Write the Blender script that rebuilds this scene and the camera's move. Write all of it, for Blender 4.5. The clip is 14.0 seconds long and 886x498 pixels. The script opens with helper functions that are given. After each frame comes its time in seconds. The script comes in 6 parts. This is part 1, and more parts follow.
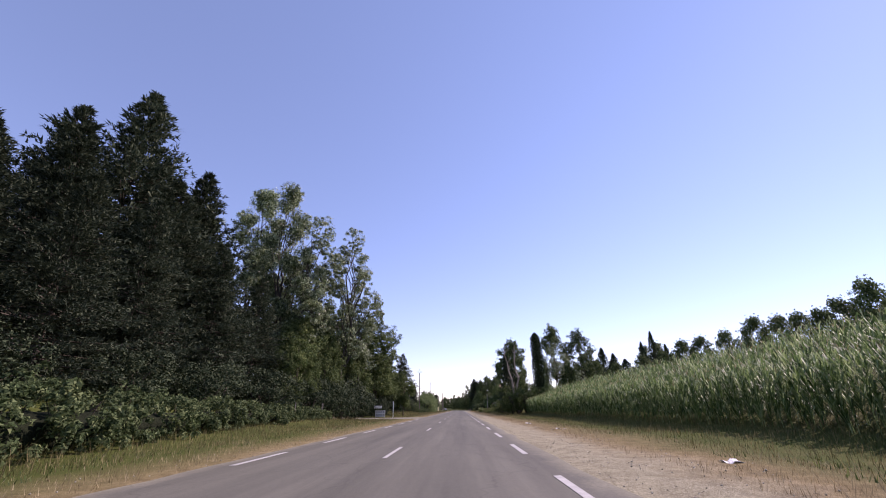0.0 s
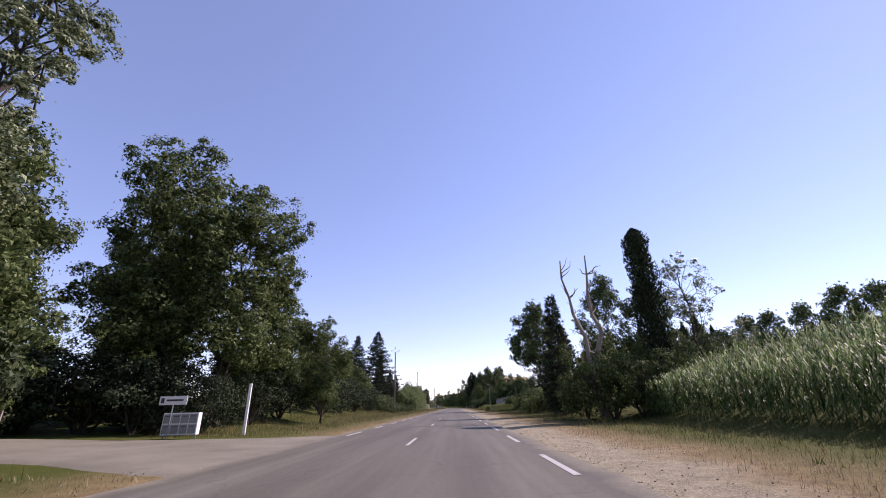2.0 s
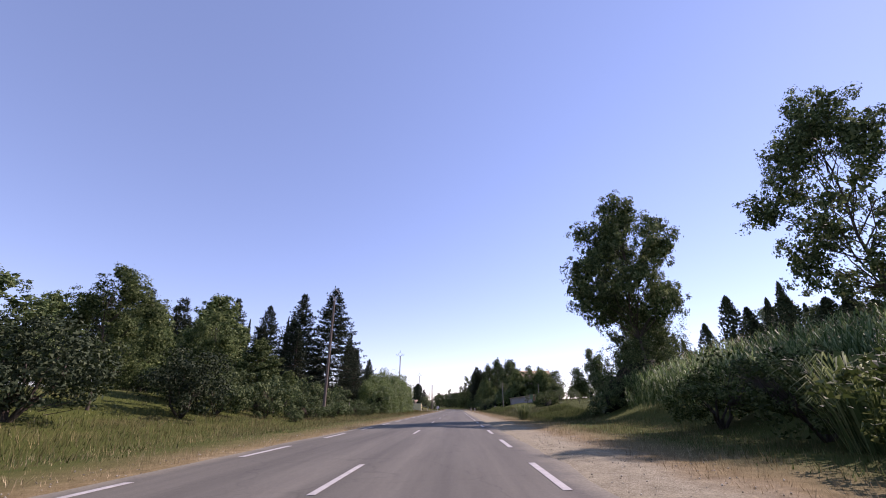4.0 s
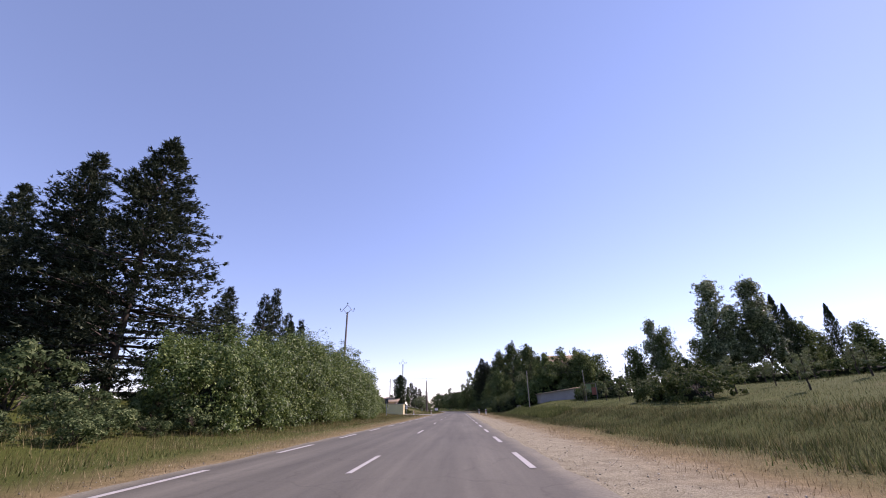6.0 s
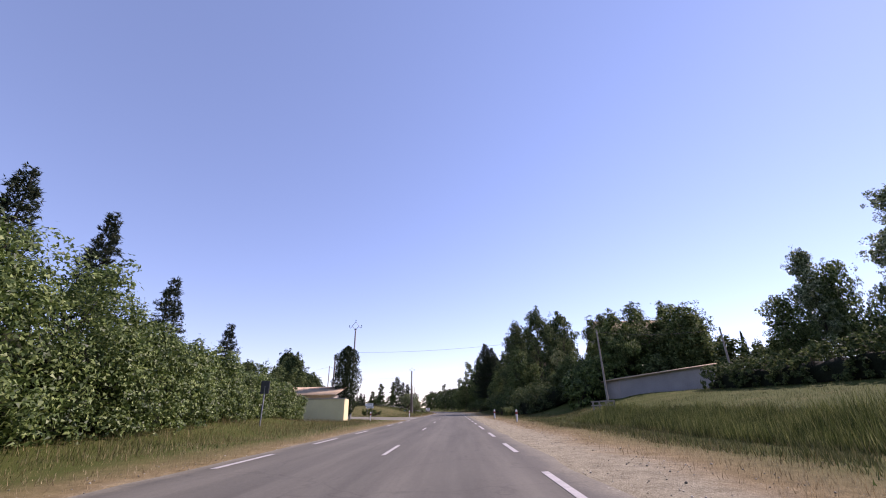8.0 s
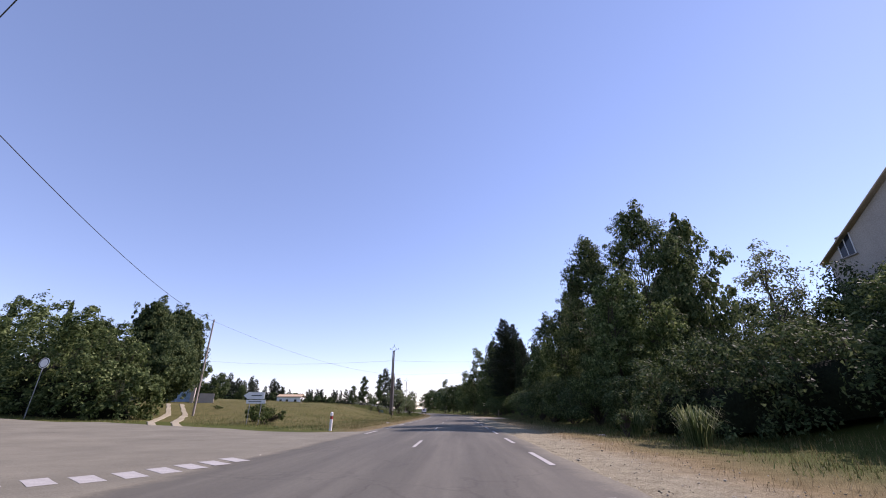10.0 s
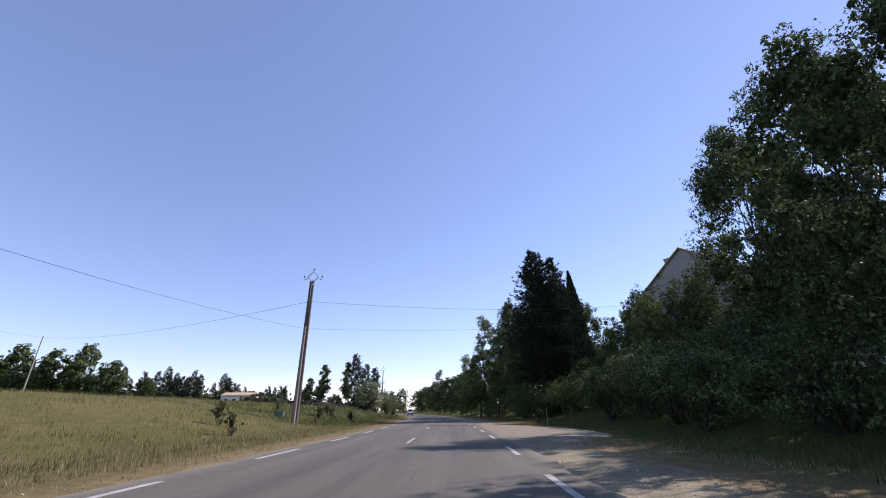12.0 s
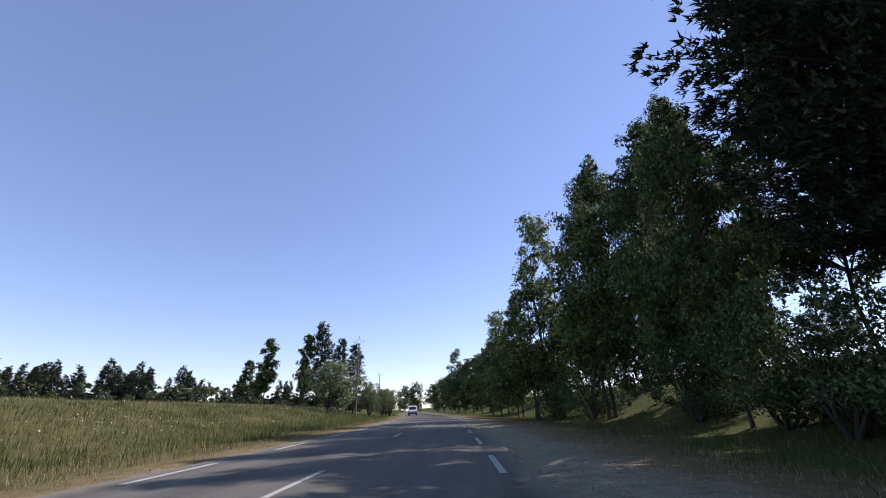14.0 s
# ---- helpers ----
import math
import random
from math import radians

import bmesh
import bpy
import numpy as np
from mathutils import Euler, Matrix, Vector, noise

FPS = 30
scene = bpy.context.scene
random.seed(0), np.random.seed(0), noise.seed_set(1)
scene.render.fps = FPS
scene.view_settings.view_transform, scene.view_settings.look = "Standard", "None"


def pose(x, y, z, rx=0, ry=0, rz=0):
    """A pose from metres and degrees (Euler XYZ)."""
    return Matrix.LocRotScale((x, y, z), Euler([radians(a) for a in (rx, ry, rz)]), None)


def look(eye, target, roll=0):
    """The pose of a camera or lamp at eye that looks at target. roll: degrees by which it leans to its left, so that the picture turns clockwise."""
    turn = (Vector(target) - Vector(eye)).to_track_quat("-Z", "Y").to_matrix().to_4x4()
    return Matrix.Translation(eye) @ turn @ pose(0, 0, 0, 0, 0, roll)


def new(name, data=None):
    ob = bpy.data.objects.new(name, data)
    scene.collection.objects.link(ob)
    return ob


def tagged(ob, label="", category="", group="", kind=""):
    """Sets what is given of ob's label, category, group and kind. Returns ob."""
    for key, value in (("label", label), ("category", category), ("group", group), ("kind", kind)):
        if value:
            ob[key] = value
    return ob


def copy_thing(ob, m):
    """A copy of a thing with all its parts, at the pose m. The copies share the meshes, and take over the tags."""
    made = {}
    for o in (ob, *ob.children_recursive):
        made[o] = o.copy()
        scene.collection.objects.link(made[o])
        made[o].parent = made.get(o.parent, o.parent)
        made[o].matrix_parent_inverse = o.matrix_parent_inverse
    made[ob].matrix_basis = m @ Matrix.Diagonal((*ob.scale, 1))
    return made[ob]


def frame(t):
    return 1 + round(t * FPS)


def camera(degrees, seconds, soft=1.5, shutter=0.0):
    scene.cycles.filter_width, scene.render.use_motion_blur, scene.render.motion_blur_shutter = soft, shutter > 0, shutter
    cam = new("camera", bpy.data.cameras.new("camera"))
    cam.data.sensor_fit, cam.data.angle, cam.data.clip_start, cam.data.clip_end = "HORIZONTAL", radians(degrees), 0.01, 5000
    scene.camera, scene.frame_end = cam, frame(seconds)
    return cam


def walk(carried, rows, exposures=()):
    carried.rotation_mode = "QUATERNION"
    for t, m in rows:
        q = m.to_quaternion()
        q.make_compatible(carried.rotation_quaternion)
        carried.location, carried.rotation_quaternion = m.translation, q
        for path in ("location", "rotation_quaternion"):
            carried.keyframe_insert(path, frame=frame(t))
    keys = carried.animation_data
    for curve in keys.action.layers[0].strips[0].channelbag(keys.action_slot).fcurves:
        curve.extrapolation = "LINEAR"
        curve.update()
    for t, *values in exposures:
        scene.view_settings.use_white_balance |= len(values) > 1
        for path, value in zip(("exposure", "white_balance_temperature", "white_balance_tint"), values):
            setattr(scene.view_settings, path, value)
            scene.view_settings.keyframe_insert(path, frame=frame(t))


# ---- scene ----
# ------------------------------------------------------------ camera: a car's dash camera on the right lane
cam = camera(96.5, 14.0, 1.0)
PATH = [
    (0.0, (1.75, 0.03, 1.1, 112.08, 1.05, 2.36)),
    (0.5, (1.67, 12.36, 1.1, 112.11, 0.86, 2.31)),
    (1.0, (1.58, 24.69, 1.1, 112.03, 0.69, 2.18)),
    (1.5, (1.5, 37.03, 1.1, 112.19, 0.89, 2.01)),
    (2.0, (1.39, 49.38, 1.1, 111.77, 1.24, 1.68)),
    (4.5, (1.91, 111.02, 1.1, 111.97, 0.13, 2.01)),
    (5.0, (1.93, 123.48, 1.1, 112.16, 0.36, 2.09)),
    (5.5, (1.95, 135.93, 1.1, 112.12, 0.6, 2.22)),
    (6.0, (1.97, 148.35, 1.1, 112.1, 1.19, 2.22)),
    (6.5, (1.97, 160.71, 1.1, 112.16, 1.48, 2.15)),
    (7.0, (1.95, 172.96, 1.1, 112.1, 1.47, 1.96)),
    (7.5, (1.88, 185.11, 1.1, 112.08, 1.26, 1.75)),
    (10.0, (1.28, 246.75, 1.1, 112.29, -0.25, 1.93)),
    (10.5, (1.39, 259.27, 1.1, 112.22, -0.33, 2.1)),
    (11.0, (1.49, 271.78, 1.1, 112.23, 0.06, 2.21)),
    (11.5, (1.62, 284.27, 1.1, 112.34, 0.2, 1.97)),
    (12.0, (1.72, 296.7, 1.1, 112.37, 0.36, 1.84)),
    (12.5, (1.72, 309.12, 1.1, 112.08, 0.48, 2.14)),
    (13.0, (1.7, 321.43, 1.1, 112.0, 0.9, 2.85)),
    (13.5, (1.7, 333.68, 1.1, 112.08, 1.35, 3.95)),
    (14.0, (1.67, 345.95, 1.1, 112.09, 1.44, 5.34)),
]
walk(cam, [(t, pose(*p)) for t, p in PATH], [(0.0, 0.45, 6650.0, 42.0), (7.5, 0.45, 6650.0, 42.0), (11.0, 0.38, 6450.0, 34.0), (14.0, 0.3, 6300.0, 30.0)])

# ------------------------------------------------------------ light: high summer sun ahead to the right, clear sky
SUN_AZ, SUN_EL = radians(58.6), radians(40.0)
world = bpy.data.worlds.new("sky")
scene.world = world
world.use_nodes = True
wn = world.node_tree
wn.nodes.clear()
sky = wn.nodes.new("ShaderNodeTexSky")
sky.sky_type = "NISHITA"
sky.sun_disc = False
sky.sun_elevation, sky.sun_rotation = SUN_EL, SUN_AZ
sky.air_density, sky.dust_density, sky.ozone_density = 0.95, 0.02, 1.9
bg = wn.nodes.new("ShaderNodeBackground")
bg.inputs["Strength"].default_value = 0.15
wo = wn.nodes.new("ShaderNodeOutputWorld")
haze = wn.nodes.new("ShaderNodeMix")
haze.data_type = "RGBA"
haze.inputs[0].default_value = 0.2
haze.inputs[7].default_value = (1.8, 2.9, 4.6, 1.0)
wn.links.new(sky.outputs[0], haze.inputs[6])
wn.links.new(haze.outputs[2], bg.inputs[0])
wn.links.new(bg.outputs[0], wo.inputs[0])
sun = bpy.data.lights.new("sun", "SUN")
sun.energy, sun.angle, sun.color = 5.0, radians(0.5), (1.0, 0.965, 0.91)
sun_dir = Vector((math.sin(SUN_AZ) * math.cos(SUN_EL), math.cos(SUN_AZ) * math.cos(SUN_EL), math.sin(SUN_EL)))
new("sun", sun).matrix_world = look(tuple(sun_dir * 300), (0, 0, 0))


# ------------------------------------------------------------ materials
def nodes_of(name):
    mat = bpy.data.materials.new(name)
    mat.use_nodes = True
    nt = mat.node_tree
    return mat, nt, nt.nodes["Principled BSDF"]


def noise_node(nt, scale, detail=4.0, rough=0.6, coord="Object", stretch=(1, 1, 1)):
    tc = nt.nodes.new("ShaderNodeTexCoord")
    mp = nt.nodes.new("ShaderNodeMapping")
    mp.inputs["Scale"].default_value = stretch
    nz = nt.nodes.new("ShaderNodeTexNoise")
    nz.inputs["Scale"].default_value, nz.inputs["Detail"].default_value = scale, detail
    nz.inputs["Roughness"].default_value = rough
    nt.links.new(tc.outputs[coord], mp.inputs[0])
    nt.links.new(mp.outputs[0], nz.inputs["Vector"])
    return nz.outputs["Fac"]


def ramp(nt, fac, stops):
    r = nt.nodes.new("ShaderNodeValToRGB")
    el = r.color_ramp.elements
    while len(el) < len(stops):
        el.new(0.5)
    for e, (p, col) in zip(el, stops):
        e.position, e.color = p, (*col, 1)
    nt.links.new(fac, r.inputs[0])
    return r.outputs[0]


def mix(nt, fac, a, b, mode="MIX"):
    m = nt.nodes.new("ShaderNodeMix")
    m.data_type, m.blend_type = "RGBA", mode
    for sock, val in ((m.inputs[0], fac), (m.inputs[6], a), (m.inputs[7], b)):
        if isinstance(val, (int, float)):
            sock.default_value = val
        elif isinstance(val, tuple):
            sock.default_value = (*val, 1)
        else:
            nt.links.new(val, sock)
    return m.outputs[2]


def bump(nt, bsdf, height, strength, dist=0.02):
    b = nt.nodes.new("ShaderNodeBump")
    b.inputs["Strength"].default_value, b.inputs["Distance"].default_value = strength, dist
    nt.links.new(height, b.inputs["Height"])
    nt.links.new(b.outputs[0], bsdf.inputs["Normal"])


def surface(name, light, dark, scale, rough=0.8, fine=None, relief=0.3, stretch=(1, 1, 1), metal=0.0, dist=0.02):
    """A plain worn surface: two colours mixed by coarse stains and fine grain, with relief."""
    mat, nt, b = nodes_of(name)
    coarse = noise_node(nt, scale, 5, 0.65, stretch=stretch)
    grain = noise_node(nt, fine or scale * 12, 3, 0.6, stretch=stretch)
    c1 = ramp(nt, coarse, [(0.3, dark), (0.7, light)])
    c2 = ramp(nt, grain, [(0.25, tuple(0.72 * v for v in dark)), (0.75, tuple(min(1, 1.12 * v) for v in light))])
    nt.links.new(mix(nt, 0.45, c1, c2), b.inputs["Base Color"])
    b.inputs["Roughness"].default_value, b.inputs["Metallic"].default_value = rough, metal
    if rough > 0.84:
        b.inputs["Specular IOR Level"].default_value = 0.1
    if relief:
        bump(nt, b, grain, relief, dist)
    return mat


def leafy(name, dark, light, tip, through_light=0.3, rough=0.65, gloss=0.08):
    """Leaves: colour varies from leaf to leaf and from plant to plant, some light comes through."""
    mat, nt, b = nodes_of(name)
    geo = nt.nodes.new("ShaderNodeNewGeometry")
    oi = nt.nodes.new("ShaderNodeObjectInfo")
    leaf_col = ramp(nt, geo.outputs["Random Per Island"], [(0.0, dark), (0.55, light), (0.92, tip)])
    clump = noise_node(nt, 0.45, 2, 0.5)
    tone = ramp(nt, clump, [(0.3, (0.72, 0.74, 0.72)), (0.7, (1.15, 1.12, 1.05))])
    col = mix(nt, 1.0, leaf_col, tone, "MULTIPLY")
    hsv = nt.nodes.new("ShaderNodeHueSaturation")
    mr = nt.nodes.new("ShaderNodeMapRange")
    mr.inputs["To Min"].default_value, mr.inputs["To Max"].default_value = 0.8, 1.2
    nt.links.new(oi.outputs["Random"], mr.inputs["Value"])
    nt.links.new(mr.outputs[0], hsv.inputs["Value"])
    nt.links.new(col, hsv.inputs["Color"])
    nt.links.new(hsv.outputs[0], b.inputs["Base Color"])
    b.inputs["Roughness"].default_value = rough
    b.inputs["Specular IOR Level"].default_value = gloss
    if through_light:
        tr = nt.nodes.new("ShaderNodeBsdfTranslucent")
        ms = nt.nodes.new("ShaderNodeMixShader")
        ms.inputs[0].default_value = through_light
        nt.links.new(hsv.outputs[0], tr.inputs["Color"])
        nt.links.new(b.outputs[0], ms.inputs[1])
        nt.links.new(tr.outputs[0], ms.inputs[2])
        nt.links.new(ms.outputs[0], nt.nodes["Material Output"].inputs["Surface"])
    return mat


def lateral(nt):
    at = nt.nodes.new("ShaderNodeAttribute")
    at.attribute_name = "lateral"
    return at.outputs["Fac"]


def asphalt_material():
    """Old chippings: fine grain, long streaks and patches, paler wheel paths, dusty crumbling edges."""
    mat, nt, b = nodes_of("asphalt")
    grain = noise_node(nt, 70, 3, 0.75)
    grit = noise_node(nt, 18, 3, 0.7)
    patch = noise_node(nt, 0.4, 5, 0.65, stretch=(1.5, 0.16, 1))
    streak = noise_node(nt, 1.6, 4, 0.6, stretch=(1.6, 0.05, 1))
    base = ramp(nt, grain, [(0.25, (0.056, 0.055, 0.044)), (0.75, (0.175, 0.17, 0.136))])
    base = mix(nt, 0.4, base, ramp(nt, grit, [(0.3, (0.068, 0.066, 0.051)), (0.7, (0.146, 0.141, 0.108))]))
    col = mix(nt, 1.0, base, ramp(nt, patch, [(0.3, (0.72, 0.71, 0.7)), (0.7, (1.3, 1.28, 1.24))]), "MULTIPLY")
    col = mix(nt, 0.4, col, ramp(nt, streak, [(0.35, (0.07, 0.067, 0.052)), (0.7, (0.132, 0.127, 0.097))]))
    lat = lateral(nt)
    path = ramp(nt, lat, [(0.0, (0.9, 0.9, 0.9)), (0.14, (1.12, 1.11, 1.1)), (0.33, (0.9, 0.9, 0.9)), (0.53, (1.14, 1.13, 1.11)), (0.67, (0.95, 0.94, 0.92))])
    col = mix(nt, 0.8, col, path, "MULTIPLY")
    edge = nt.nodes.new("ShaderNodeMath")
    edge.operation = "MULTIPLY_ADD"
    edge.inputs[1].default_value = 0.18
    nt.links.new(noise_node(nt, 1.1, 5, 0.7), edge.inputs[0])
    nt.links.new(lat, edge.inputs[2])
    dust = ramp(nt, edge.outputs[0], [(0.79, (0, 0, 0)), (0.91, (0.75, 0.75, 0.75))])
    col = mix(nt, dust, col, ramp(nt, grit, [(0.3, (0.15, 0.135, 0.09)), (0.7, (0.31, 0.285, 0.19))]))
    tc = nt.nodes.new("ShaderNodeTexCoord")
    cr = nt.nodes.new("ShaderNodeTexVoronoi")
    cr.feature = "DISTANCE_TO_EDGE"
    cr.inputs["Scale"].default_value = 0.3
    wob = nt.nodes.new("ShaderNodeTexNoise")
    wob.inputs["Scale"].default_value = 1.2
    add = nt.nodes.new("ShaderNodeVectorMath")
    nt.links.new(tc.outputs["Object"], wob.inputs["Vector"])
    nt.links.new(tc.outputs["Object"], add.inputs[0])
    nt.links.new(wob.outputs["Color"], add.inputs[1])
    nt.links.new(add.outputs[0], cr.inputs["Vector"])
    crack = ramp(nt, cr.outputs["Distance"], [(0.0, (0.7, 0.7, 0.7)), (0.01, (1, 1, 1))])
    col = mix(nt, 0.6, col, crack, "MULTIPLY")
    nt.links.new(col, b.inputs["Base Color"])
    b.inputs["Roughness"].default_value = 0.85
    b.inputs["Specular IOR Level"].default_value = 0.2
    bump(nt, b, grain, 0.5, 0.008)
    return mat


def ground_material():
    """Sand and grit beside the road, dry trodden grass, then greener ground further off."""
    mat, nt, b = nodes_of("ground_soil_and_dry_grass")
    n1 = noise_node(nt, 0.35, 5, 0.65)
    n2 = noise_node(nt, 2.2, 5, 0.7)
    n3 = noise_node(nt, 22, 4, 0.75)
    n4 = noise_node(nt, 75, 3, 0.75)
    fine = mix(nt, 0.5, n3, n4)
    straw = mix(nt, ramp(nt, n2, [(0.35, (0, 0, 0)), (0.65, (1, 1, 1))]), ramp(nt, fine, [(0.32, (0.06, 0.044, 0.018)), (0.68, (0.24, 0.175, 0.09))]), ramp(nt, fine, [(0.32, (0.13, 0.095, 0.038)), (0.68, (0.37, 0.285, 0.155))]))
    grit = mix(nt, ramp(nt, n2, [(0.35, (0, 0, 0)), (0.65, (1, 1, 1))]), ramp(nt, fine, [(0.32, (0.09, 0.072, 0.042)), (0.68, (0.29, 0.255, 0.155))]), ramp(nt, fine, [(0.32, (0.19, 0.168, 0.09)), (0.68, (0.47, 0.425, 0.28))]))
    peb = nt.nodes.new("ShaderNodeTexVoronoi")
    peb.inputs["Scale"].default_value = 55
    tc = nt.nodes.new("ShaderNodeTexCoord")
    nt.links.new(tc.outputs["Object"], peb.inputs["Vector"])
    grit = mix(nt, 0.3, grit, ramp(nt, peb.outputs["Color"], [(0.15, (0.06, 0.055, 0.04)), (0.5, (0.22, 0.2, 0.14)), (0.85, (0.55, 0.52, 0.4))]))
    green = mix(nt, n2, ramp(nt, fine, [(0.32, (0.016, 0.028, 0.006)), (0.68, (0.07, 0.095, 0.02))]), ramp(nt, fine, [(0.32, (0.036, 0.046, 0.01)), (0.68, (0.13, 0.135, 0.036))]))
    jit = nt.nodes.new("ShaderNodeMath")
    jit.operation = "MULTIPLY_ADD"
    jit.inputs[1].default_value = 3.2
    nt.links.new(n1, jit.inputs[0])
    nt.links.new(lateral(nt), jit.inputs[2])
    near = nt.nodes.new("ShaderNodeMapRange")
    near.inputs["From Min"].default_value, near.inputs["From Max"].default_value = 6.0, 7.6
    nt.links.new(jit.outputs[0], near.inputs["Value"])
    far = nt.nodes.new("ShaderNodeMapRange")
    far.inputs["From Min"].default_value, far.inputs["From Max"].default_value = 7.2, 10.2
    nt.links.new(jit.outputs[0], far.inputs["Value"])
    col = mix(nt, near.outputs[0], grit, straw)
    col = mix(nt, far.outputs[0], col, mix(nt, ramp(nt, n1, [(0.55, (0, 0, 0)), (0.85, (0.6, 0.6, 0.6))]), green, straw))
    nt.links.new(col, b.inputs["Base Color"])
    b.inputs["Roughness"].default_value = 0.95
    b.inputs["Specular IOR Level"].default_value = 0.05
    bump(nt, b, fine, 0.8, 0.04)
    return mat


M = {}
M["asphalt"] = asphalt_material()
M["ground"] = ground_material()
M["grit"] = surface("pale_gravel", (0.42, 0.38, 0.26), (0.24, 0.215, 0.145), 0.5, 0.95, 30, 0.8, dist=0.03)
M["gravel"] = surface("dusty_gravel", (0.36, 0.32, 0.235), (0.15, 0.13, 0.09), 0.9, 0.95, 38, 1.0, dist=0.05)
M["drive"] = surface("worn_side_road", (0.245, 0.232, 0.17), (0.118, 0.112, 0.083), 0.45, 0.9, 40, 0.6)
M["line"] = surface("worn_white_road_paint", (0.5, 0.49, 0.43), (0.22, 0.21, 0.18), 3.0, 0.75, 45, 0.25)
# near-black colour painted as the shade deep inside hedges
M["inner"] = surface("painted_hedge_shade", (0.018, 0.023, 0.01), (0.006, 0.008, 0.004), 2.5, 0.95, 9, 0.9, dist=0.1)
M["concrete"] = surface("pale_concrete", (0.55, 0.53, 0.49), (0.36, 0.34, 0.31), 1.0, 0.85, 16, 0.3, (1, 1, 0.2))
M["bark"] = surface("grey_brown_bark", (0.11, 0.09, 0.068), (0.045, 0.036, 0.028), 1.2, 0.95, 10, 0.8, (1, 1, 0.25), dist=0.05)
M["pale_bark"] = surface("grey_poplar_bark", (0.085, 0.075, 0.062), (0.032, 0.027, 0.022), 1.5, 0.9, 9, 0.6, (1, 1, 0.4), dist=0.04)
M["dead_wood"] = surface("bleached_dead_wood", (0.4, 0.34, 0.27), (0.2, 0.16, 0.125), 1.5, 0.9, 14, 0.6, (1, 1, 0.2), dist=0.03)
M["pole_wood"] = surface("weathered_brown_pole_wood", (0.23, 0.185, 0.15), (0.1, 0.078, 0.062), 0.8, 0.85, 18, 0.4, (1, 1, 0.06), dist=0.01)
M["pole_grey"] = surface("weathered_grey_pole_wood", (0.4, 0.36, 0.31), (0.2, 0.17, 0.145), 0.8, 0.85, 18, 0.4, (1, 1, 0.06), dist=0.01)
M["steel"] = surface("galvanised_steel", (0.42, 0.44, 0.45), (0.24, 0.25, 0.26), 3, 0.5, 30, 0.1, metal=0.7)
M["glass_insulator"] = surface("green_glass_insulator", (0.1, 0.2, 0.17), (0.05, 0.1, 0.09), 8, 0.15, 40, 0)
M["wire"] = surface("dark_cable_sheath", (0.035, 0.035, 0.04), (0.015, 0.015, 0.018), 2, 0.5, 20, 0)
M["white_paint"] = surface("white_painted_metal", (0.87, 0.87, 0.84), (0.7, 0.69, 0.66), 2, 0.5, 25, 0.1)
M["red_band"] = surface("red_reflective_band", (0.42, 0.035, 0.03), (0.24, 0.02, 0.02), 5, 0.4, 40, 0)
M["dark_bar"] = surface("dark_sign_print", (0.07, 0.07, 0.075), (0.04, 0.04, 0.045), 6, 0.6, 40, 0)
M["render_yellow"] = surface("yellow_lime_render", (0.85, 0.75, 0.42), (0.7, 0.6, 0.34), 0.8, 0.9, 14, 0.3)
M["render_beige"] = surface("beige_lime_render", (0.52, 0.47, 0.4), (0.34, 0.3, 0.255), 0.5, 0.92, 12, 0.35)
M["render_grey"] = surface("grey_render", (0.42, 0.39, 0.36), (0.26, 0.24, 0.22), 0.5, 0.92, 12, 0.35)
M["tile"] = surface("faded_clay_roof_tile", (0.52, 0.41, 0.27), (0.29, 0.21, 0.135), 1.2, 0.9, 14, 0.4)
M["shutter"] = surface("dark_painted_shutter", (0.09, 0.08, 0.075), (0.045, 0.04, 0.04), 2, 0.7, 18, 0.2)
M["blue_gate"] = surface("pale_blue_painted_metal", (0.33, 0.5, 0.68), (0.22, 0.35, 0.5), 2, 0.5, 20, 0.1)
M["teal"] = surface("faded_teal_paint", (0.1, 0.25, 0.27), (0.05, 0.14, 0.16), 2, 0.6, 20, 0.1)
M["van_white"] = surface("white_car_paint", (0.82, 0.82, 0.82), (0.72, 0.72, 0.72), 1, 0.25, 30, 0)
M["rubber"] = surface("black_rubber", (0.03, 0.03, 0.03), (0.018, 0.018, 0.018), 3, 0.8, 30, 0.2)
M["pane"] = surface("dark_window_glass", (0.03, 0.035, 0.04), (0.015, 0.018, 0.02), 1, 0.08, 9, 0)
M["board_green"] = surface("faded_green_notice_board", (0.2, 0.3, 0.13), (0.11, 0.17, 0.075), 3, 0.7, 25, 0)
M["board_red"] = surface("faded_red_notice_board", (0.42, 0.15, 0.09), (0.26, 0.085, 0.05), 3, 0.7, 25, 0)
M["litter"] = surface("white_paper_litter", (0.8, 0.79, 0.76), (0.6, 0.58, 0.55), 6, 0.8, 40, 0.1)
# silvery leaf colour; its palest tone doubles as painted glints of sun
M["leaf_poplar"] = leafy("silvery_poplar_leaf", (0.035, 0.052, 0.018), (0.15, 0.2, 0.085), (0.5, 0.58, 0.36), 0.35, 0.4, 0.3)
M["leaf_oak"] = leafy("mid_green_leaf", (0.034, 0.056, 0.018), (0.09, 0.13, 0.042), (0.24, 0.29, 0.12), 0.35)
M["leaf_dark"] = leafy("dark_green_leaf", (0.032, 0.052, 0.02), (0.075, 0.112, 0.042), (0.19, 0.23, 0.1), 0.3)
M["leaf_conifer"] = leafy("dark_conifer_needles", (0.02, 0.032, 0.02), (0.05, 0.068, 0.042), (0.11, 0.13, 0.08), 0.1, 0.8)
